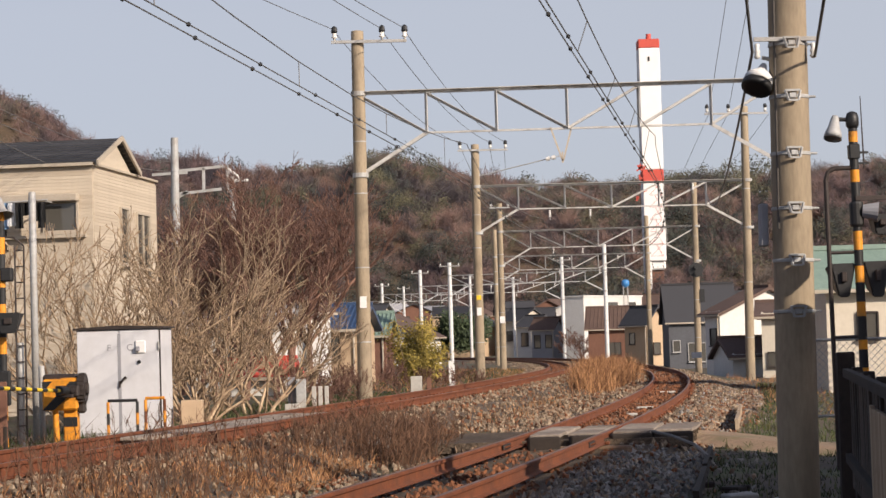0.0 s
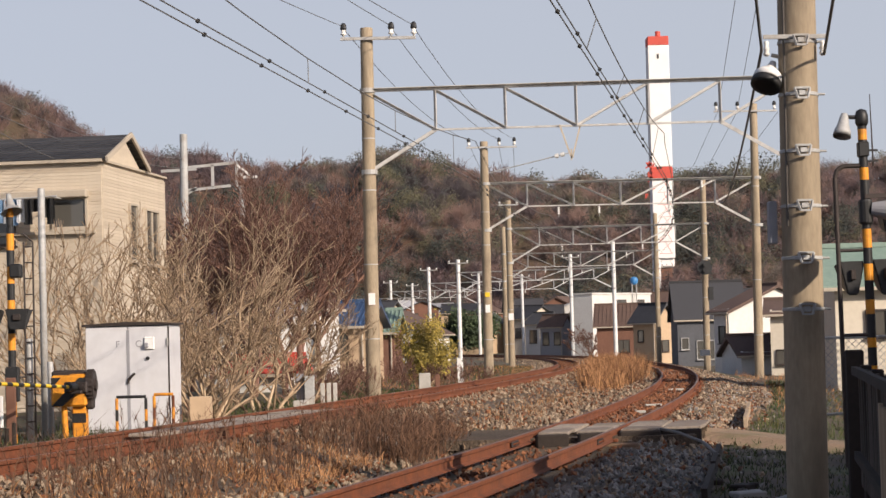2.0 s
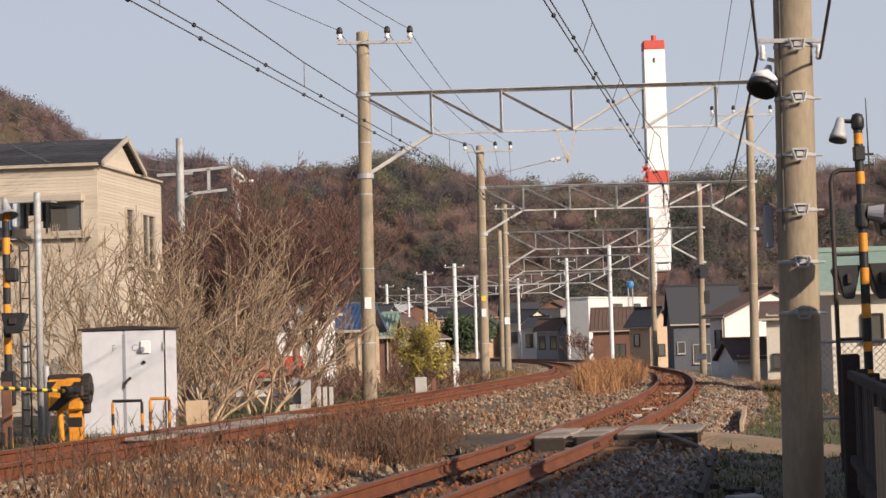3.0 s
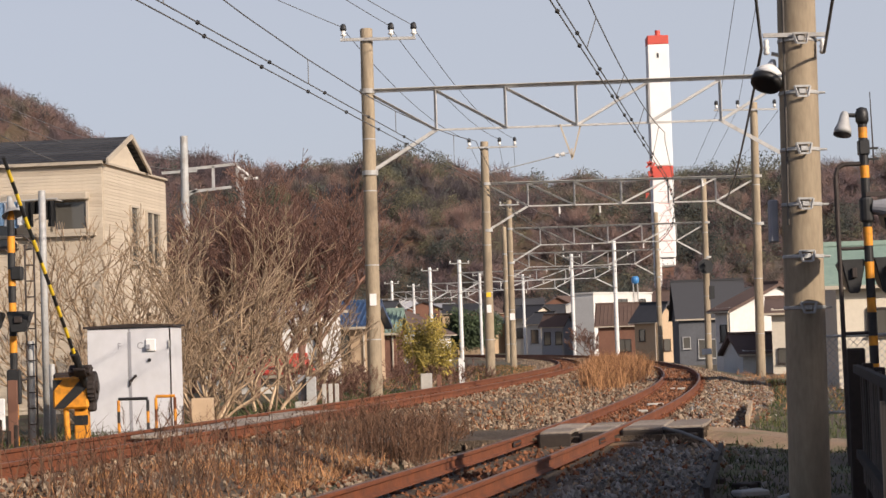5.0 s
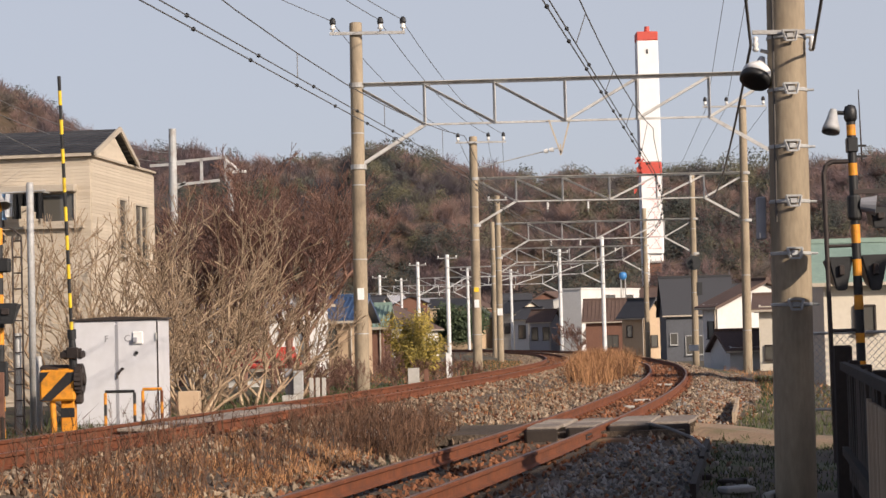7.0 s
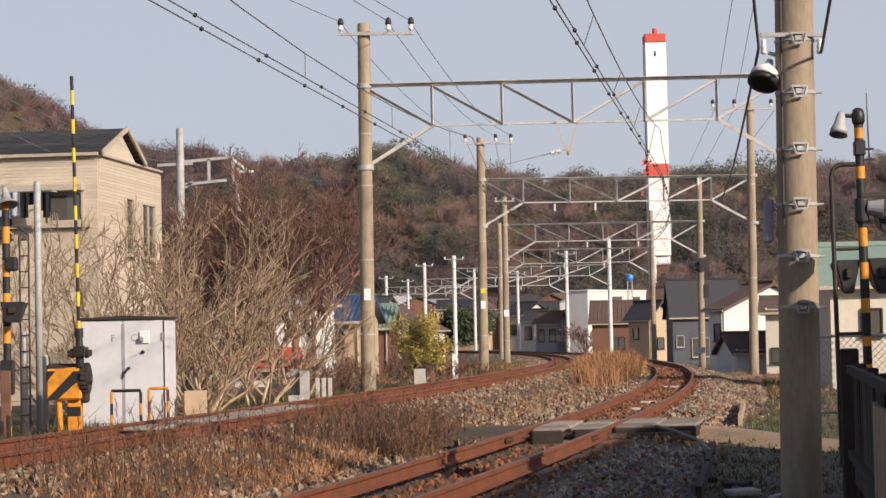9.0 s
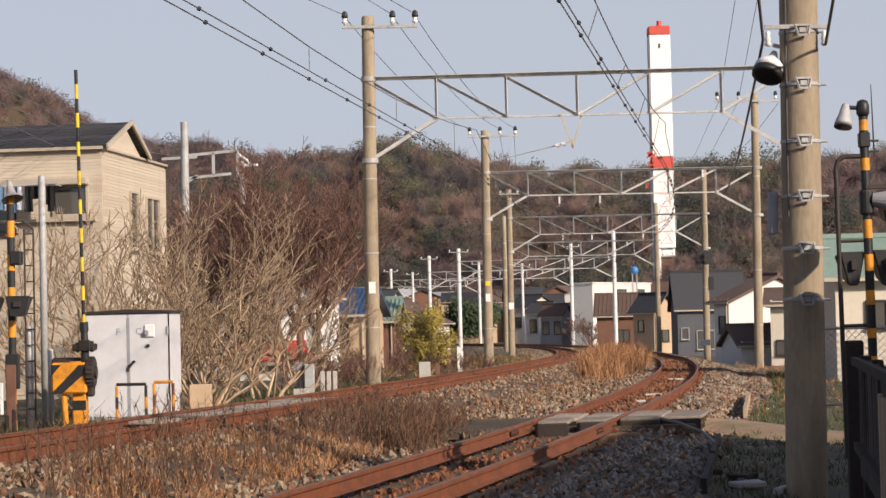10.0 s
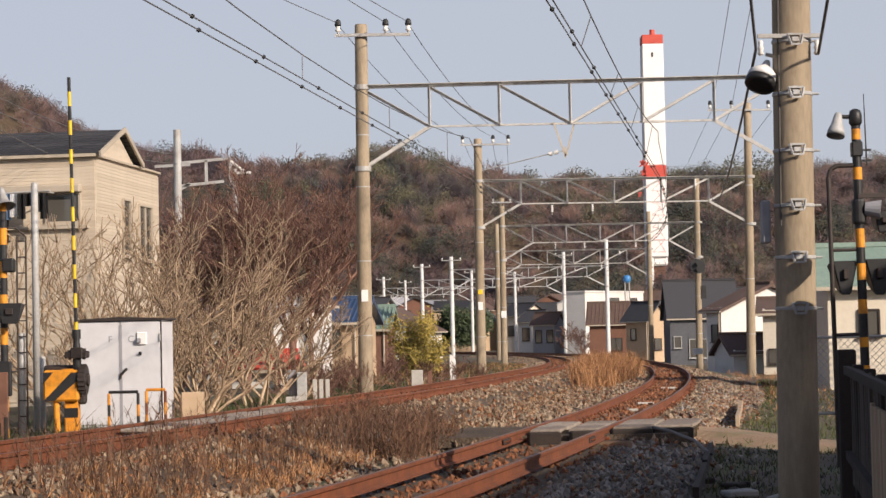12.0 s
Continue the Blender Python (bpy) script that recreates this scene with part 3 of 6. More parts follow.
        for (x, y, z), (mx, my, mz) in list(zip(line, pts))[1:12:2]:
            wire([(x, y, z + 0.13), (mx, my, mz)], 0.008, "thin dropper between messenger and contact wire", 0, 0, "dropper", "droppers")
    # feeders on the pole tops
    for x0, z0, x1, x2 in ((-4.98, 9.36, -2.62, 0.88), (-3.10, 9.31, -1.40, 2.18), (-2.62, 9.24, -0.82, 2.83)):
        near = Vector((x0 - (x1 - x0) * 2.6, 20.1, z0 - 0.05))
        p = [near, Vector((x0, 43, z0)), Vector((x1, 51.8, 9.38)), Vector((x2, 86.8, 9.75)), Vector((3.5 + 0.4 * (x2 - 1.6), 119, 9.3))]
        pts = [p[0], p[1]]
        for a, b in zip(p[1:], p[2:]):
            pts += sag(a, b, 0.02 if b.y < 60 else 0.45, 10)[1:]
        wire(pts, 0.010, "thin feeder wire strung between pole tops", 0, 0, "feeder_wire")
    for p in (((5.0, 28, 10.6), (8.1, 56, 10.53), (11.45, 85.5, 10.51), (12.77, 105, 9.93), (13.4, 117, 9.8)),
              ((5.1, 28, 10.6), (8.72, 56, 10.51), (12.26, 85.5, 10.48), (13.47, 105, 9.76), (14.3, 117, 9.6)),
              ((13.98, 85.5, 10.43), (14.59, 98, 9.96), (15.3, 117, 9.7))):
        wire(p, 0.010, "thin feeder wire strung between pole tops", 0, 0, "feeder_wire")
    # drop bracket and pull-off arm under the first beam
    t = thing("pull_off_bracket", (3.13, 51.1, 6.62), 0, "thin steel V bracket with insulated pull-off arm under the beam", "bracket")
    for p, q in (((-0.28, 0, 0), (0.0, 0, -0.85)), ((0.25, 0, 0), (0.02, 0, -0.85)), ((0, 0, -0.62), (0, 0, -0.9))):
        bm = NB()
        bar(bm, p, q, 0.03, 0.04)
        part("strut", bm, "trim", t)
    bm = NB()
    rod(bm, (-0.06, 0, -0.72), (-2.1, 0.3, -1.15), 0.014, None, 6)
    part("pull_off_arm", bm, "galv", t)
    for k in range(2):
        bm = NB()
        rod(bm, (-0.18 - 0.14 * k, 0.02, -0.745 - 0.03 * k), (-0.28 - 0.14 * k, 0.03, -0.766 - 0.03 * k), 0.06, 0.05, 10)
        part("insulator", bm, "insulator", t)
    for a, b in (((-8.9, 40, 6.0), (-9.75, 75, 7.85)), ((-8.8, 40, 5.62), (-9.2, 60, 6.4)), ((-8.9, 40, 6.3), (-9.75, 75, 8.2))):
        wire(sag(a, b, 0.25, 10), 0.009, "thin dark telephone wire above the house roof", 0, 0, "telephone_wire")
    # thick cable down the near pole line
    wire(sag((2.6, 17, 4.55), (3.10, 19.8, 4.08), 0.02, 6) + sag((3.10, 19.8, 4.08), (11.2, 85, 7.1), 0.9, 20)[1:], 0.016, "thick black cable slung along the poles", 0, 0, "cable")
    wire(sag((3.13, 15.4, 4.67), (3.71, 19.8, 4.03), 0.01, 6), 0.016, "thick black cable slung along the poles", 0, 0, "cable")


def near_pole():
    t = thing("concrete_pole", (3.495, 20, -0.25), 0, "large concrete utility pole with steel step bands, lower part in shade", "pole")
    t.matrix_basis = pose(3.437, 20, -0.25, 0, 0.62, 0)
    bm = NB()
    prof = [(0.205, -0.4)] + [(0.203 - 0.0034 * z, z) for z in (0, 1, 2, 3, 4, 5, 6, 7.5)]
    lathe(bm, prof, 32)
    part("shaft", bm, "concrete", t, smooth=True)
    for z in (1.79, 2.29, 2.80, 3.34, 3.90, 4.42):
        r = 0.203 - 0.0034 * z
        bm = NB()
        lathe(bm, [(r + 0.004, z - 0.018), (r + 0.009, z - 0.012), (r + 0.009, z + 0.012), (r + 0.004, z + 0.018)], 32)
        band = part("steel_band", bm, "galv", t)
        bm = NB()
        yy = -r - 0.03
        for p, q in (((-0.075, yy, z + 0.05), (0.075, yy, z + 0.05)), ((-0.075, yy, z + 0.05), (-0.045, yy - 0.02, z - 0.05)),
                     ((0.075, yy, z + 0.05), (0.05, yy - 0.02, z - 0.05)), ((-0.045, yy - 0.02, z - 0.05), (0.05, yy - 0.02, z - 0.05))):
            bar(bm, p, q, 0.02, 0.02)
        box(bm, (0.0, yy + 0.01, z + 0.0), (0.07, 0.03, 0.05), bevel=0.006)
        part("step_bracket", bm, "galv", band, "dull steel step bracket")
        bm = NB()
        rod(bm, (r * 0.9, -0.06, z), (r + 0.06, -0.06, z), 0.012)
        part("bolt", bm, "galv", band)
    bm = NB()
    rod(bm, (-0.150, -0.115, 2.6), (-0.145, -0.105, 7.0), 0.016, None, 10)
    part("cable_riser", bm, "guard", t, "thin dark cable up the side of the pole")
    # top bracket with small insulators
    bm = NB()
    box(bm, (-0.055, -0.16, 4.46), (0.61, 0.04, 0.04))
    part("bracket_arm", bm, "galv", t)
    for x in (-0.33, 0.22):
        bm = NB()
        lathe(bm, [(0.02, 0), (0.035, 0.02), (0.02, 0.05), (0.035, 0.07), (0.02, 0.1), (0.03, 0.13), (0.015, 0.15)], 10, Matrix.Translation((x, -0.16, 4.27)))
        part("insulator", bm, "insulator", t, smooth=True)
    # round lamp at the side
    bm = NB()
    tilt = Matrix.Translation((-0.30, -0.02, 4.07)) @ Matrix.Rotation(radians(22), 4, "Y") @ Matrix.Rotation(radians(-24), 4, "X")
    lathe(bm, [(0.03, 0.20), (0.05, 0.13), (0.12, 0.06), (0.145, 0.03), (0.15, -0.03)], 20, tilt)
    lamp = part("lamp_housing", bm, "sign_white", t, "round white enamel lamp housing", smooth=True)
    bm = NB()
    lathe(bm, [(0.150, -0.032), (0.155, -0.07), (0.15, -0.10), (0.10, -0.105)], 20, tilt)
    part("lamp_glass", bm, "black", lamp, "dark lamp glass", smooth=True)
    bm = NB()
    rod(bm, (-0.26, -0.02, 4.30), (-0.1, -0.02, 4.26), 0.02)
    part("lamp_arm", bm, "galv", lamp)
    bm = NB()
    box(bm, (-0.27, 0.1, 2.65), (0.08, 0.16, 0.42), bevel=0.01)
    part("junction_box", bm, "grey_wall", t)


# ---- chimney and hills ----
def chimney():
    t = thing("chimney", (42.0, 400, -1), 0, "tall white square plant chimney with red bands", "chimney")
    for nm, z0, z1, mt in (("shaft", 16.4, 32.0, "chimney_white"), ("red_band", 32.0, 34.4, "red_paint"), ("shaft", 34.4, 58.4, "chimney_white"), ("red_band", 58.4, 60.2, "red_paint")):
        bm = NB()
        h = 2.1
        box(bm, (0, 0, (z0 + z1) / 2), (2 * h, 2 * h, z1 - z0 - 0.02), bevel=0.15)
        part(nm, bm, mt, t)
    bm = NB()
    box(bm, (-1.45, 0, 8.2), (1.3, 3.6, 16.4), bevel=0.1)
    part("stair_tower", bm, "chimney_white", t, "narrow white stair tower under the shaft")
    bm = NB()
    box(bm, (0.55, 0, 15.6), (2.9, 3.0, 1.8), bevel=0.3)
    part("duct", bm, "chimney_white", t)
    bm = NB()
    box(bm, (0.4, 0.5, 7.3), (2.4, 2.4, 15.0))
    part("steel_core", bm, "brown_wall", t)
    bm = NB()
    rod(bm, (0.2, 0, 60.2), (0.2, 0, 61.4), 0.55, 0.5, 14)
    part("flue", bm, "red_paint", t)
    bm = NB()
    box(bm, (-0.1, -2.15, 56.2), (0.35, 0.1, 0.9))
    part("vent", bm, "black", t)
    rnd = random.Random(2)
    for k in range(16):
        bm = NB()
        a = Vector((-2.4 + rnd.uniform(-0.9, 0.5), -2.4, 29.0 + rnd.uniform(0, 6.5)))
        bar(bm, a, a + Vector((rnd.uniform(-1.4, 1.4), 0, rnd.uniform(-1.2, 1.2))), 0.25, 0.3)
        part("lattice_bar", bm, "red_paint", t)
    for k in range(6):
        z = 17.4 + 2.4 * k
        for p, q in (((-0.9, z), (1.5, z + 2.3)), ((1.5, z), (0.2, z + 2.3)), ((-0.9, z), (1.6, z))):
            bm = NB()
            bar(bm, (p[0], -2.13, p[1]), (q[0], -2.13, q[1]), 0.06, 0.05)
            part("lattice_bar", bm, "red_paint", t)


RIDGE = ((-300, 50), (-130, 50), (-81, 47.9), (-64, 45.5), (-45, 42.5), (-27, 43.4), (-15, 45.7), (-9, 45.1), (-1, 42.7), (7, 40.3),
         (15, 39.0), (24, 36.9), (31, 37.3), (46, 36.6), (63, 37.9), (83, 37.9), (102, 38.9), (114, 40.8), (160, 44), (320, 44))


def ridge_z(x):
    for (xa, za), (xb, zb) in zip(RIDGE, RIDGE[1:]):
        if x <= xb:
            return za + (zb - za) * smooth01(xa, xb, x) + 0.5 * math.sin(x * 0.38 + 1)
    return RIDGE[-1][1]


def hill_z(x, y):
    k = smooth01(395, 535, y)
    return -1 + (ridge_z(x) + 1) * k ** 0.85 + 1.5 * noise.noise((x * 0.04, y * 0.04, 2)) * k


def near_hill_z(x, y):
    k = smooth01(205, 265, y) * (1 - smooth01(275, 360, y))
    return -1.5 + 36.5 * (1 - smooth01(-64, -8, x)) * k + 1.2 * noise.noise((x * 0.06, y * 0.06, 3)) * k


def build_hills():
    rnd = random.Random(11)
    for name, fz, x0, x1, y0, y1, st in (("hill_far", hill_z, -320, 320, 395, 690, 10), ("hill_near", near_hill_z, -150, 20, 205, 360, 5)):
        bm = NB()
        rows = []
        y = y0
        while y <= y1:
            rows.append([bm.verts.new((x, y, fz(x, y) - 0.6)) for x in range(x0, x1 + 1, st)])
            y += st
        for a, b in zip(rows, rows[1:]):
            for i in range(len(a) - 1):
                bm.faces.new((a[i], a[i + 1], b[i + 1], b[i]))
        tagged(part(name, bm, "hill_soil", None, smooth=True), "wooded hillside in winter browns", "hill", kind="structure")
    bare, green = Soup(), Soup()

    def crown(p, r, kind, n):
        if kind == "green":
            tall = rnd.uniform(0.8, 1.25)
            for _ in range(int(n * 3.4)):
                d = Vector((rnd.gauss(0, 1), rnd.gauss(-0.25, 1), rnd.gauss(0.35, 1))).normalized()
                c = p + Vector((d.x * r * 0.9, d.y * r * 0.9, r * tall + d.z * r * tall)) * rnd.uniform(0.72, 1.03)
                u = Vector((rnd.gauss(0, 1), rnd.gauss(0, 1), rnd.gauss(0, 1))).normalized() * r * rnd.uniform(0.04, 0.085)
                green.leaf(c, u, u.orthogonal().normalized() * u.length * 0.7)
        else:
            # a fan of ever finer branches with a rounded head
            for _ in range(n):
                a = p + Vector((rnd.gauss(0, 0.12) * r, rnd.gauss(0, 0.12) * r, r * rnd.uniform(0.3, 1.1)))
                d = Vector((rnd.gauss(0, 0.8), rnd.gauss(-0.2, 0.7), rnd.uniform(0.1, 1.2))).normalized()
                b = a + d * r * rnd.uniform(0.55, 1.0)
                bare.blade(a, b, r * rnd.uniform(0.012, 0.024), Vector((1, rnd.uniform(-0.5, 0.5), rnd.uniform(-0.3, 0.3))))
                for _ in range(2):
                    q = a.lerp(b, rnd.uniform(0.35, 0.95))
                    e = q + (d * 0.5 + Vector((rnd.gauss(0, 0.5), rnd.gauss(0, 0.5), rnd.uniform(0.0, 0.5)))) * r * 0.42
                    bare.blade(q, e, r * rnd.uniform(0.010, 0.018), Vector((1, 0, 0.3)))
    for _ in range(3000):
        x, y = rnd.uniform(-135, 125), 408 + 140 * rnd.random() ** 0.8
        g = noise.noise((x * 0.045, y * 0.05, 7)) + 0.28 * rnd.gauss(0, 1) - 0.3 * smooth01(30, 60, -x)
        crown(Vector((x, y, hill_z(x, y) - 1.0)), rnd.uniform(2.1, 3.7) * (1.25 if rnd.random() < 0.08 else 1), "green" if g > 0.17 else "bare", 105)
    for _ in range(1900):
        x, y = rnd.uniform(-82, -14), rnd.uniform(215, 285)
        g = noise.noise((x * 0.05, y * 0.05, 9)) + 0.25 * rnd.gauss(0, 1)
        crown(Vector((x, y, near_hill_z(x, y) - 0.6)), rnd.uniform(1.1, 2.0), "green" if g > 0.24 else "bare", 70)
    for k in range(70):
        x = rnd.uniform(33, 56)
        crown(Vector((x, 391 + rnd.uniform(-3, 3), -1 + 15.0 * rnd.random() * (1 - abs(x - 47) / 20))), rnd.uniform(1.8, 3.0), "green" if rnd.random() < 0.3 else "bare", 80)
    bare.make("bare_hill_trees", "hill_bare", None, "leafless brown trees covering the hillside", "trees", "stuff")
    green.make("evergreen_hill_trees", "hill_green", None, "dark evergreen trees among the bare woods", "trees", "stuff")


# ---- crossing equipment ----
def relay_cabinet():
    t = thing("relay_cabinet", (-5.2, 32.6, -0.05), -4, "pale grey steel signal relay cabinet with two doors", "cabinet")
    W, D, H = 1.36, 0.85, 1.70
    bm = NB()
    box(bm, (0, D / 2, H / 2 + 0.03), (W, D, H), bevel=0.012)
    body = part("body", bm, "cabinet", t)
    bm = NB()
    vs = [bm.verts.new((x, y, H + 0.03 + z)) for x, y, z in ((-W / 2 - .05, -.06, 0), (W / 2 + .05, -.06, 0), (W / 2 + .05, D + .05, 0), (-W / 2 - .05, D + .05, 0),
                                                              (-W / 2 - .05, -.06, .03), (W / 2 + .05, -.06, .03), (W / 2 + .05, D + .05, .03), (-W / 2 - .05, D + .05, .03),
                                                              (0, -.06, .06), (0, D + .05, .06))]
    for f in ((3, 2, 1, 0), (0, 1, 5, 8, 4), (2, 3, 7, 9, 6), (1, 2, 6, 5), (3, 0, 4, 7), (4, 8, 9, 7), (8, 5, 6, 9)):
        bm.faces.new([vs[i] for i in f])
    part("roof", bm, "dark_metal", t, "thin dark sheet roof")
    for s, w, x in ((-1, 0.66, -0.345), (1, 0.63, 0.335)):
        bm = NB()
        box(bm, (x, -0.012, H / 2 + 0.04), (w, 0.024, H - 0.06), bevel=0.006)
        d = part("door", bm, "cabinet", t)
        if s > 0:
            bm = NB()
            box(bm, (0.36, -0.04, 1.44), (0.16, 0.035, 0.20), bevel=0.01)
            part("meter_plate", bm, "sign_white", d, "small white instrument plate")
            bm = NB()
            box(bm, (0.32, -0.075, 1.41), (0.07, 0.05, 0.08), bevel=0.01)
            part("lock_box", bm, "grey_wall", d)
            bm = NB()
            rod(bm, (0.33, -0.02, 1.2), (0.33, -0.05, 1.2), 0.03)
            part("keyhole", bm, "black", d)
            bm = NB()
            rod(bm, (0.03, -0.02, 0.88), (0.03, -0.06, 0.88), 0.026)
            rod(bm, (0.03, -0.05, 0.88), (0.10, -0.05, 0.95), 0.018)
            rod(bm, (0.10, -0.02, 0.95), (0.10, -0.06, 0.95), 0.024)
            rod(bm, (0.02, -0.05, 0.88), (0.01, -0.05, 0.80), 0.016)
            part("handle", bm, "dark_metal", d)
    bm = NB()
    box(bm, (0.01, -0.018, H / 2), (0.05, 0.02, H - 0.08))
    part("centre_strip", bm, "grey_wall", t)
    bm = NB()
    box(bm, (W / 2 - 0.012, -0.016, H / 2 + 0.04), (0.02, 0.02, H - 0.08))
    part("door_seam", bm, "dark_metal", t)
    for z in (0.3, 1.45):
        bm = NB()
        rod(bm, (W / 2 - 0.03, -0.035, z - 0.06), (W / 2 - 0.03, -0.035, z + 0.06), 0.016, None, 8)
        part("hinge", bm, "galv", t)
    bm = NB()
    box(bm, (0, D / 2, -0.03), (W + 0.06, D + 0.06, 0.12))
    part("plinth", bm, "concrete_pale", t)
    for ch, x in (("F", -0.19), ("C", 0.13)):
        cu = bpy.data.curves.new("lettering", "FONT")
        cu.body, cu.size, cu.extrude = ch, 0.15, 0.002
        o = new("lettering", cu)
        dg = bpy.context.evaluated_depsgraph_get()
        me = bpy.data.meshes.new_from_object(o.evaluated_get(dg))
        bpy.data.objects.remove(o)
        me.materials.clear()
        me.materials.append(M["grey_wall"])
        o = new("lettering", me)
        o.parent = t
        o.matrix_basis = pose(x, -0.028, 1.385, 90, 0, 0)


def striped(bm_parent, a, b, r, n, first="yellow", name="stripe", square=False):
    a, b = Vector(a), Vector(b)
    cols = ["yellow", "black"] if first in ("yellow", "black") else ["orange", "black"]
    if first == "black":
        cols.reverse()
    for i in range(n):
        bm = NB()
        p, q = a.lerp(b, i / n), a.lerp(b, (i + 1) / n)
        if square:
            bar(bm, p, q, r * 2, r * 2)
        else:
            rod(bm, p, q, r, None, 12)
        part(name, bm, cols[i % 2], bm_parent, smooth=False)


def gate_machine():
    t = thing("crossing_gate", (-5.50, 30, -0.05), 0, "orange and black level crossing gate machine on a post", "crossing gate")
    bm = NB()
    box(bm, (-0.13, 0, 0.77), (0.52, 0.42, 0.46), bevel=0.03)
    body = part("housing", bm, "orange", t)
    for pts in (((-0.385, 0.55), (-0.22, 0.55), (0.12, 0.85), (0.12, 0.96), (0.02, 0.96)), ((-0.385, 0.80), (-0.24, 0.97), (-0.385, 0.97))):
        bm = NB()
        n = len(pts)
        vs = [bm.verts.new((x, y, z)) for y in (-0.216, -0.209) for x, z in pts]
        bm.faces.new(vs[:n])
        bm.faces.new(vs[n:][::-1])
        for i in range(n):
            j = (i + 1) % n
            bm.faces.new((vs[i], vs[i + n], vs[j + n], vs[j]))
        bmesh.ops.recalc_face_normals(bm, faces=bm.faces[:])
        part("black_stripe", bm, "black", body)
    bm = NB()
    box(bm, (-0.17, 0.12, 1.0), (0.50, 0.26, 0.14), bevel=0.03)
    part("motor_cover", bm, "dark_metal", t, "dark dusty motor cover")
    bm = NB()
    box(bm, (0.0, 0, 0.27), (0.20, 0.22, 0.56), bevel=0.015)
    part("post", bm, "orange", t)
    bm = NB()
    box(bm, (0.0, -0.113, 0.37), (0.202, 0.008, 0.14))
    part("post_stripe", bm, "black", t)
    bm = NB()
    rod(bm, (-0.2, -0.1, 0), (-0.22, -0.1, 0.56), 0.045, None, 12)
    part("side_post", bm, "orange", t)
    bm = NB()
    box(bm, (0, 0, 0.99), (0.26, 0.3, 0.05), bevel=0.01)
    part("lid", bm, "orange", body)
    bm = NB()
    rod(bm, (0.12, -0.05, 0.85), (0.23, -0.05, 0.85), 0.21, None, 28)
    rod(bm, (0.23, -0.05, 0.85), (0.26, -0.05, 0.85), 0.09, None, 16)
    for i in range(20):
        g = i * math.pi / 10
        box(bm, (0.175, -0.05 + 0.215 * math.cos(g), 0.85 + 0.215 * math.sin(g)), (0.09, 0.035, 0.035))
    box(bm, (0.16, -0.05, 0.62), (0.12, 0.16, 0.26), bevel=0.03)
    part("drive_head", bm, "dark_metal", t)
    return t


ARM_HEADING = -8.5


def gate_arm():
    """The striped arm, built upright about its pivot at the origin."""
    t = thing("gate_arm", (-5.40, 29.9, 0.76), 0, "yellow and black striped crossing barrier arm on its pivot", "barrier arm")
    striped(t, (0, 0, 0.68), (0, 0, 4.48), 0.026, 18, "yellow", "stripe")
    bm = NB()
    rod(bm, (0, 0, 0.05), (0, 0, 0.45), 0.062, 0.062, 14)
    rod(bm, (0, 0, 0.45), (0, 0, 0.66), 0.062, 0.046, 14)
    rod(bm, (0, 0, 0.64), (0, 0, 0.78), 0.064, 0.064, 14)
    part("sleeve", bm, "black", t)
    bm = NB()
    box(bm, (0, 0, 0.41), (0.34, 0.16, 0.10), bevel=0.015)
    box(bm, (0.02, -0.07, 0.44), (0.18, 0.05, 0.16), bevel=0.01)
    rod(bm, (0.11, 0, 0.34), (0.11, 0, 0.50), 0.03)
    rod(bm, (-0.11, 0, 0.34), (-0.11, 0, 0.48), 0.03)
    part("arm_clamp", bm, "dark_metal", t)
    bm = NB()
    box(bm, (0.02, 0, -0.04), (0.16, 0.10, 0.36), bevel=0.03)
    part("counterweight", bm, "dark_metal", t)
    return t


# ---- cream house ----
def window_unit(parent, m, w, h, frame_mat="dark_metal", panes=2):
    """A window in the wall plane y=0 (facing -y), lower-left centre at m."""
    win = new("window")
    win.parent = parent
    win.matrix_basis = m
    bm = NB()
    for c, s in (((0, 0, 0.02), (w, 0.08, 0.05)), ((0, 0, h), (w, 0.08, 0.05)), ((-w / 2, 0, h / 2), (0.05, 0.08, h)), ((w / 2, 0, h / 2), (0.05, 0.08, h))):
        box(bm, c, s)
    for i in range(1, panes):
        box(bm, (-w / 2 + w * i / panes, 0, h / 2), (0.045, 0.06, h))
    part("frame", bm, frame_mat, win)
    for i in range(panes):
        bm = NB()
        box(bm, (-w / 2 + w * (i + 0.5) / panes, 0.01, h / 2 + 0.01), (w / panes - 0.05, 0.012, h - 0.05))
        part("pane", bm, "glass", win)
    bm = NB()
    box(bm, (0, -0.05, -0.03), (w + 0.12, 0.12, 0.04))
    part("sill", bm, frame_mat, win)
    return win


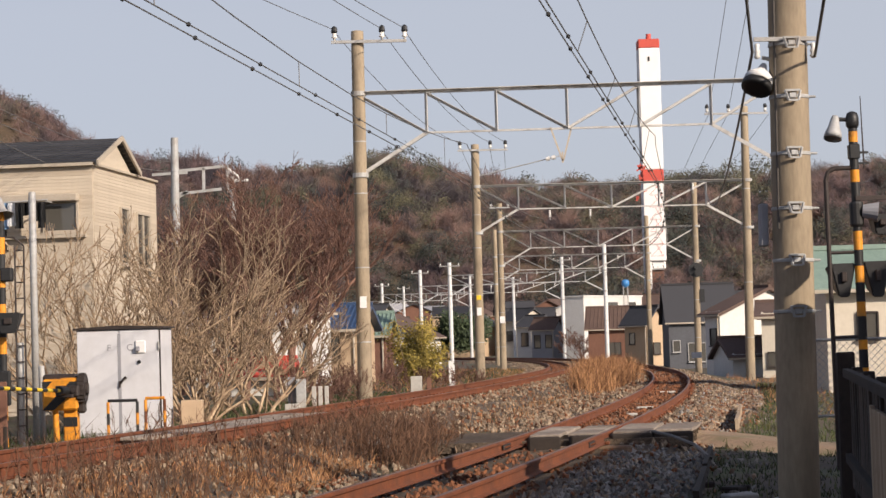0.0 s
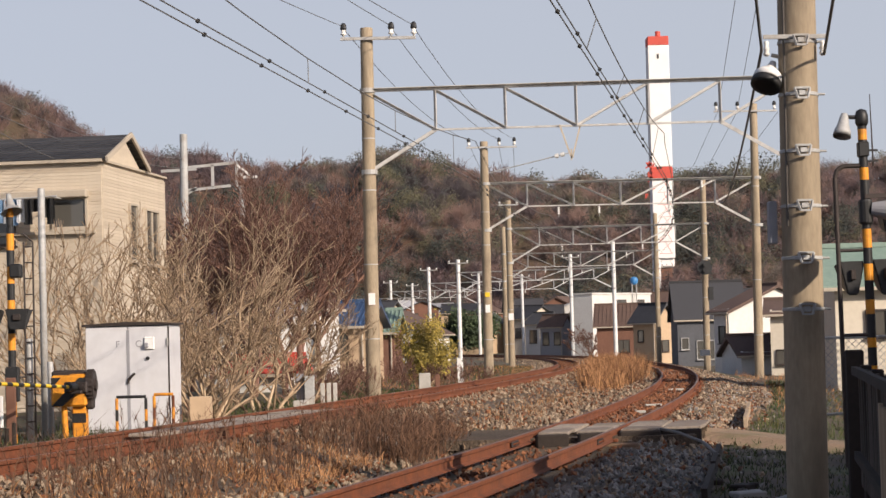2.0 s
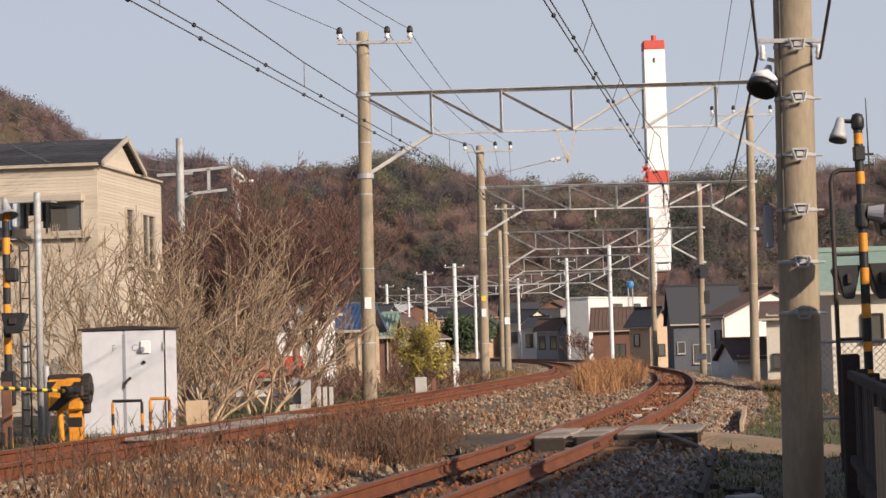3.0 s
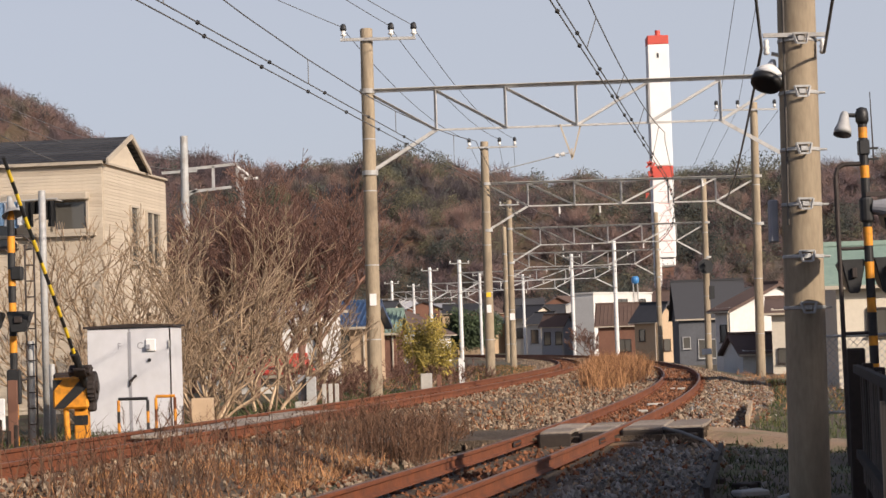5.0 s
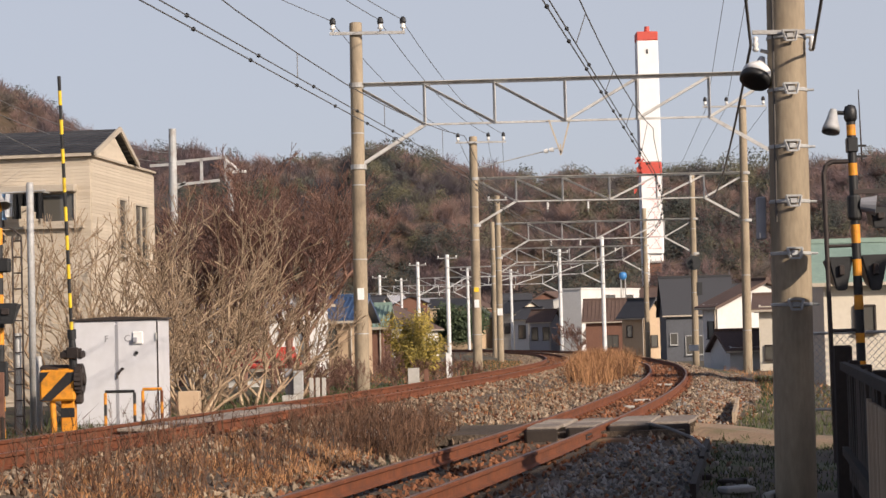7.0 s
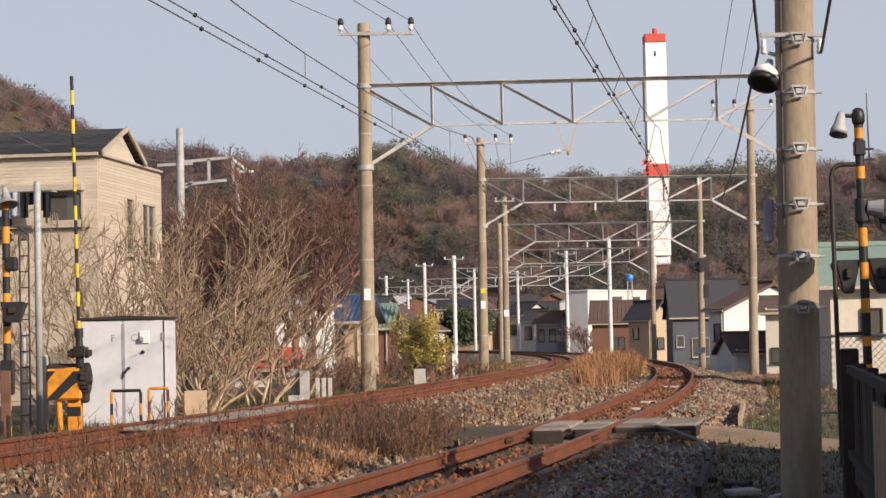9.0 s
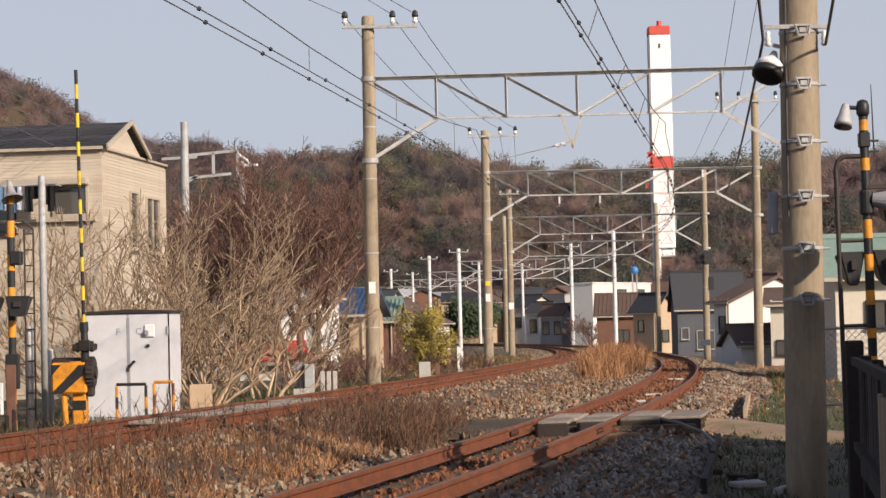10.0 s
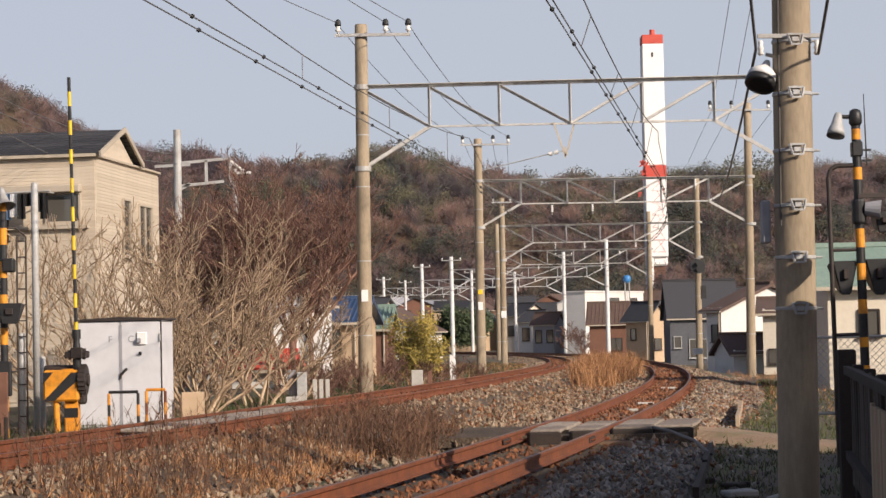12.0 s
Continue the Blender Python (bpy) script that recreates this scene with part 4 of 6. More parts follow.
def cream_house():
    t = thing("cream_house", (-7.85, 46, 0), -7, "two-storey cream sided house with dark slate roof", "house")
    # local: front wall runs to -x at y=0, side wall runs to +y at x=0
    L, D, H = 9.0, 5.4, 5.55
    bm = NB()
    box(bm, (-L / 2, D / 2, H / 2 - 0.2), (L, D, H + 0.4))
    part("wall_core", bm, "siding", t)
    # courses of siding
    z, k = 0.0, 0
    bmf = NB()
    box(bmf, (0, 0, 0), (L, 0.03, 0.073), bevel=0.004)
    ff = part("siding_board", bmf, "siding")
    bms = NB()
    box(bms, (0, 0, 0), (0.03, D, 0.073), bevel=0.004)
    fs = part("siding_board", bms, "siding")
    while z < H - 0.1:
        for src, c in ((ff, (-L / 2, -0.012, z + 0.038)), (fs, (0.012, D / 2, z + 0.038))):
            o = new("siding_board", src.data)
            o.parent = t
            o.matrix_basis = pose(*c)
        z += 0.076
    for o in (ff, fs):
        bpy.data.objects.remove(o)
    bm = NB()
    box(bm, (-L / 2 + 0.02, -0.06, H + 0.02), (L + 0.08, 0.20, 0.07))
    part("gutter", bm, "trim", t)
    bm = NB()
    box(bm, (0.03, D / 2, H + 0.015), (0.10, D + 0.05, 0.05))
    part("parapet_cap", bm, "trim", t)
    # gable roof over the front part, built in courses
    y0, y1, zr = -0.15, 3.5, 0.72
    ym = 1.9
    x1 = 0.15
    n = 9
    for i in range(n):
        for s in (0, 1):
            a, b = i / n, (i + 1) / n + 0.03
            ya, yb = (y0 + (ym - y0) * a, y0 + (ym - y0) * b) if s == 0 else (y1 + (ym - y1) * a, y1 + (ym - y1) * b)
            za, zb = H + 0.06 + zr * a + 0.03, H + 0.06 + zr * min(b, 1)
            bm = NB()
            vs = [bm.verts.new(p) for p in ((-L, ya, za), (x1, ya, za), (x1, yb, zb), (-L, yb, zb), (-L, ya, za - 0.05), (x1, ya, za - 0.05), (x1, yb, zb - 0.05), (-L, yb, zb - 0.05))]
            for f in ((0, 1, 2, 3), (7, 6, 5, 4), (0, 4, 5, 1), (1, 5, 6, 2), (2, 6, 7, 3), (3, 7, 4, 0)):
                bm.faces.new([vs[j] for j in f])
            part("slate_course", bm, "slate", t)
    bm = NB()
    vs = [bm.verts.new(p) for p in ((0.0, y0 + 0.25, H), (0.0, y1 - 0.2, H), (0.0, ym, H + zr - 0.06), (-0.2, y0 + 0.25, H), (-0.2, y1 - 0.2, H), (-0.2, ym, H + zr - 0.06))]
    for f in ((0, 1, 2), (5, 4, 3), (0, 3, 4, 1), (1, 4, 5, 2), (2, 5, 3, 0)):
        bm.faces.new([vs[j] for j in f])
    part("gable_wall", bm, "siding", t)
    for ya, yb in ((y0, ym), (y1, ym)):
        bm = NB()
        bar(bm, (0.17, ya, H + 0.04), (0.17, yb, H + 0.06 + zr), 0.05, 0.11)
        part("barge_board", bm, "trim", t)
    # front window with box awning, side windows
    window_unit(t, pose(-0.74, -0.05, 4.04), 0.78, 0.68, "trim", 1)
    bm = NB()
    box(bm, (-2.0, -0.14, 4.82), (3.4, 0.26, 0.17), bevel=0.02)
    part("shutter_box", bm, "trim", t)
    window_unit(t, pose(-3.0, -0.05, 3.7), 1.9, 1.0, "dark_metal", 2)
    bm = NB()
    box(bm, (-2.75, -0.09, 3.95), (5.2, 0.14, 0.07))
    part("string_course", bm, "trim", t)
    window_unit(t, pose(0.05, 2.35, 3.35, 0, 0, 90), 0.62, 1.35, "trim", 1)
    window_unit(t, pose(0.05, 4.0, 3.3, 0, 0, 90), 1.15, 1.35, "trim", 2)
    return t


def laundry():
    t = thing("laundry_rail", (-9.42, 45.55, 4.70), -7, "blue, white and black washing on a rail at the house window", "laundry")
    bm = NB()
    rod(bm, (-1.0, 0, 0), (0.65, 0, 0.05), 0.02)
    part("rail", bm, "galv", t)
    for x in (-0.9, 0.6):
        bm = NB()
        rod(bm, (x, 0, 0.02), (x, 0.72, 0.02), 0.018)
        part("wall_bracket", bm, "galv", t)
    rnd = random.Random(5)
    for i in range(9):
        x = -0.85 + i * 0.17
        bm = NB()
        w, h = 0.17, rnd.uniform(0.28, 0.6)
        g = [[bm.verts.new((x + w * (u - 0.5) * (1 + 0.2 * v), 0.05 * math.sin(u * 7 + i) - 0.03, 0.0 - h * v)) for u in (0, .25, .5, .75, 1)] for v in (0, .33, .66, 1)]
        for a, b in zip(g, g[1:]):
            for k in range(4):
                bm.faces.new((a[k], a[k + 1], b[k + 1], b[k]))
        ge = bmesh.ops.solidify(bm, geom=bm.faces[:], thickness=0.02)
        part("garment", bm, ("black", "cloth_blue", "cloth_white", "cloth_blue", "cloth_white", "black", "black", "black", "black")[i], t)


# ---- plain far houses ----
def far_house(loc, rz, w, d, h, roof_h, wall, roof, windows=(), label="", over=0.35, ridge="x", flat=False, name="house", ribs=0):
    """Local: front wall at y=0 facing -y, centre at x=0, depth to +y."""
    t = thing(name, loc, rz, label, "house", "houses beside the line")
    bm = NB()
    box(bm, (0, d / 2, h / 2 - 0.5), (w, d, h + 1.0))
    part("wall", bm, wall, t)
    if flat:
        bm = NB()
        box(bm, (0, d / 2, h + 0.08), (w + 0.2, d + 0.2, 0.16))
        part("roof", bm, wall, t)
    else:
        bm = NB()
        X, Y0, Y1 = w / 2 + over, -over, d + over
        th = 0.16
        if ridge == "x":
            pr = [(Y0, h - 0.12), (d / 2, h + roof_h), (Y1, h - 0.12)]
            ring = lambda x, o: [bm.verts.new((x, y, z + o)) for y, z in pr]
            A, B, A2, B2 = ring(-X, 0), ring(X, 0), ring(-X, -th), ring(X, -th)
        else:
            pr = [(-X, h - 0.12), (0, h + roof_h), (X, h - 0.12)]
            ring = lambda y, o: [bm.verts.new((x, y, z + o)) for x, z in pr]
            A, B, A2, B2 = ring(Y0, 0), ring(Y1, 0), ring(Y0, -th), ring(Y1, -th)
        for i in (0, 1):
            bm.faces.new((A[i], B[i], B[i + 1], A[i + 1]))
            bm.faces.new((A2[i + 1], B2[i + 1], B2[i], A2[i]))
            bm.faces.new((A[i], A[i + 1], A2[i + 1], A2[i]))
            bm.faces.new((B[i + 1], B[i], B2[i], B2[i + 1]))
        bm.faces.new((A[0], A2[0], B2[0], B[0]))
        bm.faces.new((A[2], B[2], B2[2], A2[2]))
        bmesh.ops.recalc_face_normals(bm, faces=bm.faces[:])
        rf = part("roof", bm, roof, t)
        if ridge == "x":
            for x in (-w / 2 + 0.05, w / 2 - 0.05):
                bm = NB()
                vs = [bm.verts.new((x + o, y, z)) for o in (-0.05, 0.05) for y, z in ((0, h), (d, h), (d / 2, h + roof_h - 0.2))]
                for f in ((0, 1, 2), (5, 4, 3), (0, 3, 4, 1), (1, 4, 5, 2), (2, 5, 3, 0)):
                    bm.faces.new([vs[j] for j in f])
                part("gable", bm, wall, t)
            bm = NB()
            bar(bm, (-w / 2 - over, d / 2, h + roof_h + 0.04), (w / 2 + over, d / 2, h + roof_h + 0.04), 0.2, 0.14)
            part("ridge_cap", bm, roof, rf)
        else:
            for y in (0.05, d - 0.05):
                bm = NB()
                vs = [bm.verts.new((x, y + o, z)) for o in (-0.05, 0.05) for x, z in ((-w / 2, h), (w / 2, h), (0, h + roof_h - 0.2))]
                for f in ((0, 1, 2), (5, 4, 3), (0, 3, 4, 1), (1, 4, 5, 2), (2, 5, 3, 0)):
                    bm.faces.new([vs[j] for j in f])
                part("gable", bm, wall, t)
    for k in range(ribs):
        x = -w / 2 - over + (w + 2 * over) * (k + 0.5) / ribs
        bm = NB()
        rod(bm, (x, -over, h - 0.10), (x, d / 2, h + roof_h + 0.02), 0.035, None, 6)
        part("roll_tile", bm, roof, rf)
    if not flat:
        for y in (-over, d + over) if ridge == "x" else ():
            bm = NB()
            bar(bm, (-w / 2 - over, y, h - 0.22), (w / 2 + over, y, h - 0.22), 0.10, 0.10)
            part("gutter", bm, "trim", t)
        for x in (-w / 2 - over, w / 2 + over) if ridge == "y" else ():
            bm = NB()
            bar(bm, (x, -over, h - 0.22), (x, d + over, h - 0.22), 0.10, 0.10)
            part("gutter", bm, "trim", t)
        bm = NB()
        rod(bm, (w / 2 - 0.12, -0.06, -0.8), (w / 2 - 0.12, -0.06, h - 0.2), 0.04, None, 8)
        part("downpipe", bm, "trim", t)
    for side, u, z, ww, hh in windows:
        m = {"f": pose(u, -0.04, z), "l": pose(-w / 2 - 0.04, u, z, 0, 0, -90), "r": pose(w / 2 + 0.04, u, z, 0, 0, 90)}[side]
        window_unit(t, m, ww, hh, "dark_metal" if wall != "dark_wall" else "galv", 2 if ww > 1 else 1)
    return t


# ---- plants ----
def bare_tree(name, loc, h, spread, stems, depth, material, seed, label, trunk=0.0, r0=0.035, twig=0.006, category="tree"):
    """Leafless: stems fork again and again into fine twigs."""
    rnd = random.Random(seed)
    t = thing(name, loc, 0, label, category, "bare trees and shrubs")
    limbs, twigs = Soup(), Soup()

    def grow(p, d, length, r, lev):
        n = 3
        q = p
        for i in range(n):
            d = (d + Vector((rnd.gauss(0, 0.13), rnd.gauss(0, 0.13), rnd.gauss(0.02, 0.08)))).normalized()
            e = q + d * (length / n)
            ra, rb = r * (1 - 0.3 * i / n), r * (1 - 0.3 * (i + 1) / n)
            (limbs if lev < 2 else twigs).tube(q, e, max(ra, twig), max(rb, twig), 5 if lev < 2 else 3)
            q = e
            if lev < depth and i < n - 1 and rnd.random() < 0.6:
                side = Vector((rnd.gauss(0, 1), rnd.gauss(0, 1), rnd.uniform(-0.1, 0.7)))
                grow(q, (d * 0.7 + side.normalized() * 0.75).normalized(), length * rnd.uniform(0.45, 0.65), rb * 0.6, lev + 1)
        if lev < depth:
            for _ in range(2):
                side = Vector((rnd.gauss(0, 1), rnd.gauss(0, 1), rnd.uniform(-0.1, 0.8)))
                grow(q, (d + side.normalized() * 0.6).normalized(), length * rnd.uniform(0.5, 0.72), r * 0.62, lev + 1)
    base = Vector((0, 0, 0))
    if trunk:
        top = Vector((rnd.uniform(-0.15, 0.15), rnd.uniform(-0.15, 0.15), trunk))
        limbs.tube(base - Vector((0, 0, 0.3)), top, r0 * 1.7, r0 * 1.25, 8)
        base = top
    for k in range(stems):
        a = 2 * math.pi * (k + rnd.random()) / stems
        d = Vector((math.cos(a) * spread, math.sin(a) * spread, 1)).normalized()
        b = base + (Vector((math.cos(a), math.sin(a), 0)) * rnd.uniform(0.02, 0.3) if not trunk else Vector((0, 0, 0)))
        grow(b - Vector((0, 0, 0.15)), d, (h - trunk) * 0.36 * rnd.uniform(0.8, 1.1), r0 * rnd.uniform(0.7, 1.1), 0)
    limbs.make("trunk" if trunk else "stem", material, t, "", "", "" if trunk else "stuff")
    twigs.make("crown", material, t, "", "", "stuff")
    return t


def leafy_bush(name, loc, rx, ry, h, count, leaf, material, seed, label, lean=0.0):
    rnd = random.Random(seed)
    t = thing(name, loc, 0, label, "bush")
    st, lv = Soup(), Soup()
    tips = []
    for _ in range(26):
        a = rnd.uniform(0, 6.28)
        e = Vector((math.cos(a) * rx * rnd.uniform(0.2, 0.95), math.sin(a) * ry * rnd.uniform(0.2, 0.95), h * rnd.uniform(0.45, 1.0)))
        st.tube(Vector((e.x * 0.15, e.y * 0.15, -0.1)), e, 0.02, 0.006, 4)
        tips.append(e)
    for _ in range(count):
        e = rnd.choice(tips)
        c = e * rnd.uniform(0.55, 1.05) + Vector((rnd.gauss(0, 0.13 * rx), rnd.gauss(0, 0.13 * ry), rnd.gauss(0, 0.07 * h)))
        if c.z < 0.03:
            continue
        u = Vector((rnd.gauss(0, 1), rnd.gauss(0, 1), rnd.gauss(0.6, 0.7))).normalized()
        w = u.orthogonal().normalized()
        lv.leaf(c, u * leaf * rnd.uniform(0.6, 1.2), w * leaf * 0.4)
    st.make("stem", "bark", t)
    lv.make("foliage", material, t, "", "", "stuff")
    return t


def grass_patch(name, material, label, count, pick, h0, h1, width, seed, lean=0.35, branch=0, patchy=0.0):
    rnd = random.Random(seed)
    s = Soup()
    for _ in range(count):
        x, y = pick(rnd)
        while patchy and noise.noise((x * 1.5, y * 0.8, seed)) + 0.35 * rnd.gauss(0, 1) < patchy - 0.5:
            x, y = pick(rnd)
        z = bed_z(x, y) - 0.06
        h = rnd.uniform(h0, h1)
        d = Vector((rnd.gauss(0, lean), rnd.gauss(0, lean), 1)).normalized()
        a = Vector((x, y, z))
        m = a + d * h * 0.6
        e = m + (d + Vector((rnd.gauss(0, lean), rnd.gauss(0, lean), -0.15))).normalized() * h * 0.4
        side = Vector((rnd.uniform(0.5, 1), rnd.uniform(-0.5, 0.5), 0)).normalized()
        k = len(s.v)
        s.v += [a - side * width, a + side * width, m + side * width * 0.8, m - side * width * 0.8, e]
        s.f += [(k, k + 1, k + 2, k + 3), (k + 3, k + 2, k + 4)]
        for _ in range(branch):
            q = a.lerp(e, rnd.uniform(0.35, 0.95))
            s.blade(q, q + Vector((rnd.gauss(0, 0.5), rnd.gauss(0, 0.5), rnd.uniform(0.3, 0.9))) * h * 0.35, width * 0.8, side)
    return s.make(name, material, None, label, "grass", "stuff")


def build_plants():
    tan_lab = "bare tan multi-stemmed shrub behind the relay cabinet"
    k = 0
    for x, y, h in ((-6.7, 38, 5.5), (-5.6, 40, 5.8), (-4.6, 38.5, 4.4), (-7.6, 40, 5.7), (-3.9, 41.5, 4.0), (-3.5, 44, 3.4), (-5.0, 44, 5.4), (-6.2, 36.2, 3.0), (-4.5, 36.8, 2.8)):
        bare_tree("bare_shrub", (x, y, -0.1), h, 0.8, 6, 4, "bark", 20 + k, tan_lab, 0, 0.038, 0.0075, "shrub")
        k += 1
    for x, y, h, tr in ((-4.4, 60, 8.0, 1.6), (-4.7, 57, 7.2, 1.3), (-6.2, 64, 8.2, 1.2), (-5.5, 56, 6.2, 1.0), (-5.0, 67, 8.6, 1.4), (-6.6, 58, 7.4, 1.2), (-3.9, 60.5, 7.6, 1.6), (-7.2, 60, 6.4, 1.0), (-8.4, 66, 7.0, 1.2)):
        bare_tree("bare_tree", (x, y, -0.2), h, 0.6, 5, 5, "bark_red", 40 + k, "leafless reddish-brown tree with dense twigs", tr, 0.06, 0.0085, "tree")
        k += 1
    for x, y, h in ((-2.7, 49.5, 1.6), (-3.3, 47.5, 1.4), (-1.2, 57, 1.5), (-0.2, 60.5, 1.2), (-2.2, 52.6, 1.7), (0.6, 66, 1.3), (-3.4, 50.5, 2.0)):
        bare_tree("bramble", (x, y, -0.15), h, 1.1, 8, 4, "bark_red", 60 + k, "low tangled leafless bramble beside the track", 0, 0.014, 0.006, "shrub")
        k += 1
    leafy_bush("yellow_bush", (-0.85, 60, -0.2), 1.0, 0.9, 2.0, 9000, 0.05, "yellow_leaf", 5, "yellow-green leafy bush beside the track")
    leafy_bush("evergreen_bush", (2.4, 262, -1.2), 4.0, 3.0, 5.4, 15000, 0.26, "dark_leaf", 6, "dense dark evergreen bush near the houses")
    bare_tree("bramble", (13.6, 198, -1.4), 5.0, 0.9, 8, 4, "bark_red", 99, "leafless brown bush in front of a white building", 0, 0.05, 0.022, "shrub")

    def mound(r):
        y = 72 + r.gauss(0, 4.0)
        return (x_left(y) + x_right(y)) / 2 + 0.3 + r.gauss(0, 0.38), y
    grass_patch("tall_dry_grass", "dry_grass", "clump of tall dry orange-brown grass between the tracks", 10000, mound, 0.4, 1.1, 0.008, 1, 0.3, 1)

    def fore(r):
        y = 17.2 + 10 * r.random() ** 1.1
        return x_left(y) + 1.35 + 1.4 * r.random(), y
    grass_patch("foreground_dry_grass", "dry_grass", "dry reddish grass growing between the tracks", 3800, fore, 0.06, 0.24, 0.0055, 2, 0.5, 0, 0.6)

    def fore2(r):
        y = 16.5 + 8 * r.random()
        return x_left(y) + 1.0 + 1.6 * r.random(), y
    grass_patch("dry_weeds", "dry_stalk", "brown dry weed stalks standing between the tracks", 260, fore2, 0.3, 0.75, 0.0055, 3, 0.2, 5)

    def mid(r):
        y = 26.2 + 4.5 * r.random()
        return x_left(y) + 1.5 + 1.7 * r.random(), y
    grass_patch("brown_weed_thicket", "dry_stalk", "thicket of dark brown dry weeds between the tracks", 800, mid, 0.2, 0.72, 0.006, 4, 0.3, 6, 0.5)

    def strip(r):
        y = 28 + 35 * r.random()
        return (x_left(y) + x_right(y)) / 2 + r.gauss(-0.2, 0.45), y
    grass_patch("thin_dry_grass", "dry_grass", "thin dry grass on the ballast between the tracks", 900, strip, 0.08, 0.25, 0.006, 5, 0.5)

    def right(r):
        y = 15 + 15 * r.random()
        return 2.45 + 0.151 * (y - 19.8) + 2.6 * r.random(), y
    grass_patch("green_verge", "green_grass", "short green grass at the foot of the fence", 3000, right, 0.03, 0.14, 0.006, 6, 0.5, 0, 0.6)

    def right2(r):
        y = 30 + 42 * r.random() ** 1.2
        return x_right(y) + 2.15 + 3.6 * r.random() ** 1.2 + 0.02 * (y - 30), y
    grass_patch("far_green_verge", "green_grass", "green and yellowing weeds on the far verge", 5200, right2, 0.04, 0.2, 0.008, 7, 0.5)

    def right3(r):
        y = 40 + 45 * r.random()
        return x_right(y) + 2.6 + 3.5 * r.random(), y
    grass_patch("far_dry_verge", "dry_grass", "dry weeds on the far verge", 800, right3, 0.08, 0.4, 0.009, 8, 0.5)

    def left_far(r):
        y = 62 + 62 * r.random()
        return x_left(y) - 1.9 - 6 * r.random() ** 1.3, y
    grass_patch("far_left_verge", "green_grass", "patchy grass on the far side of the curve", 5200, left_far, 0.04, 0.17, 0.011, 12, 0.5)
    grass_patch("far_left_dry_verge", "dry_grass", "dry weeds on the far side of the curve", 3600, left_far, 0.04, 0.2, 0.011, 13, 0.5)

    def left(r):
        y = 24 + 36 * r.random()
        return x_left(y) - 1.5 - 2.6 * r.random(), y
    grass_patch("left_verge", "green_grass", "fresh green grass in front of the shrubs", 5000, left, 0.06, 0.28, 0.007, 9, 0.5)


# ---- crossing, signals, fences ----
def build_crossing():
    cr = thing("foot_crossing", (0, 0, 0), 0, "worn concrete slab foot crossing over both tracks", "crossing", kind="structure")
    rnd = random.Random(8)
    dxdy = 0.195
    ang = -math.degrees(math.atan(dxdy))
    for fx, fz, strips in ((x_right, z_right, ((-0.27, 0.46, 28.8, 31.2), (0.27, 0.46, 28.9, 31.4), (0.92, 0.56, 29.1, 31.5), (1.5, 0.56, 29.4, 31.6), (-0.92, 0.56, 29.0, 31.1), (-1.5, 0.56, 29.0, 31.0), (-2.08, 0.54, 29.0, 30.8))),
                           (x_left, z_left, ((-0.25, 0.44, 26.0, 34.5), (0.25, 0.44, 27.0, 34.5)))):
        for off, w, ya, yb in strips:
            n = 3 if fx is x_right else 6
            for i in range(n):
                y0, y1 = ya + (yb - ya) * i / n, ya + (yb - ya) * (i + 1) / n
                y = (y0 + y1) / 2
                bm = NB()
                box(bm, (0, 0, -0.025), (w - 0.02, (y1 - y0) - 0.03, 0.05), bevel=0.012)
                s = part("slab", bm, "asphalt" if fx is x_right and off < -0.6 else "plank", cr)
                s.matrix_basis = pose(fx(y) + off, y, fz(y) - (0.006 if fx is x_right else 0.03) + rnd.uniform(-0.008, 0.006) - 0.02 * max(0, abs(off) - 1) - (0.09 if off < -0.6 else 0), rnd.uniform(-0.9, 0.9), rnd.uniform(-1.3, 1.3), ang + rnd.uniform(-2, 2))
    bm = NB()
    for i in range(8):
        y0 = 28.75 + i * 0.36
        bar(bm, (x_right(y0) - 2.3, y0 + 0.1, -0.17), (x_right(y0) + 1.75, y0 + 0.1, -0.17), 0.40, 0.14)
    part("fill", bm, "ballast_base", cr, "packed dark stone under the slabs")
    # timber face under the slabs, with its shade put into the dark colour
    for off in (-0.3, 0.3, 0.95, 1.55):
        bm = NB()
        box(bm, (0, 0, 0), (0.60 if abs(off) > 0.5 else 0.46, 0.14, 0.26), bevel=0.02)
        s = part("timber", bm, "plank_dark", cr, "old timber under the slab edge, shade in its dark colour")
        s.matrix_basis = pose(x_right(28.8) + off, 28.5 + 0.3 * off, z_right(28) - 0.16, 0, 0, ang + 22)
    # trodden path between and beside the tracks
    bm = NB()
    rows = []
    for i in range(25):
        u = i / 24
        x = x_left(29.5) + 1.8 + (x_right(30) - 2.5 - x_left(29.5) - 1.8) * u
        rows.append([bm.verts.new((x, y, bed_z(x, y) + 0.02 + 0.1 * math.sin(u * 3.14))) for y in (28.0, 29.2, 30.6, 31.8)])
    for a, b in zip(rows, rows[1:]):
        for i in range(3):
            bm.faces.new((a[i], b[i], b[i + 1], a[i + 1]))
    tagged(part("path_between", bm, "asphalt", None), "worn asphalt path between the two tracks", "path", kind="structure")
    bm = NB()
    rows = []
    for i in range(25):
        u = i / 24
        x, y = 3.9 + 2.3 * u, 31.3 - 1.5 * u
        rows.append([bm.verts.new((x + o * 0.6, y + o, max(bed_z(x + o * 0.6, y + o), ground_z(x, y)) + 0.06 - 0.3 * max(0, abs(o) - 0.3) + 0.10 * (1 - u) ** 2)) for o in (-0.8, -0.35, 0.35, 0.8)])
    for a, b in zip(rows, rows[1:]):
        for i in range(3):
            bm.faces.new((a[i], b[i], b[i + 1], a[i + 1]))
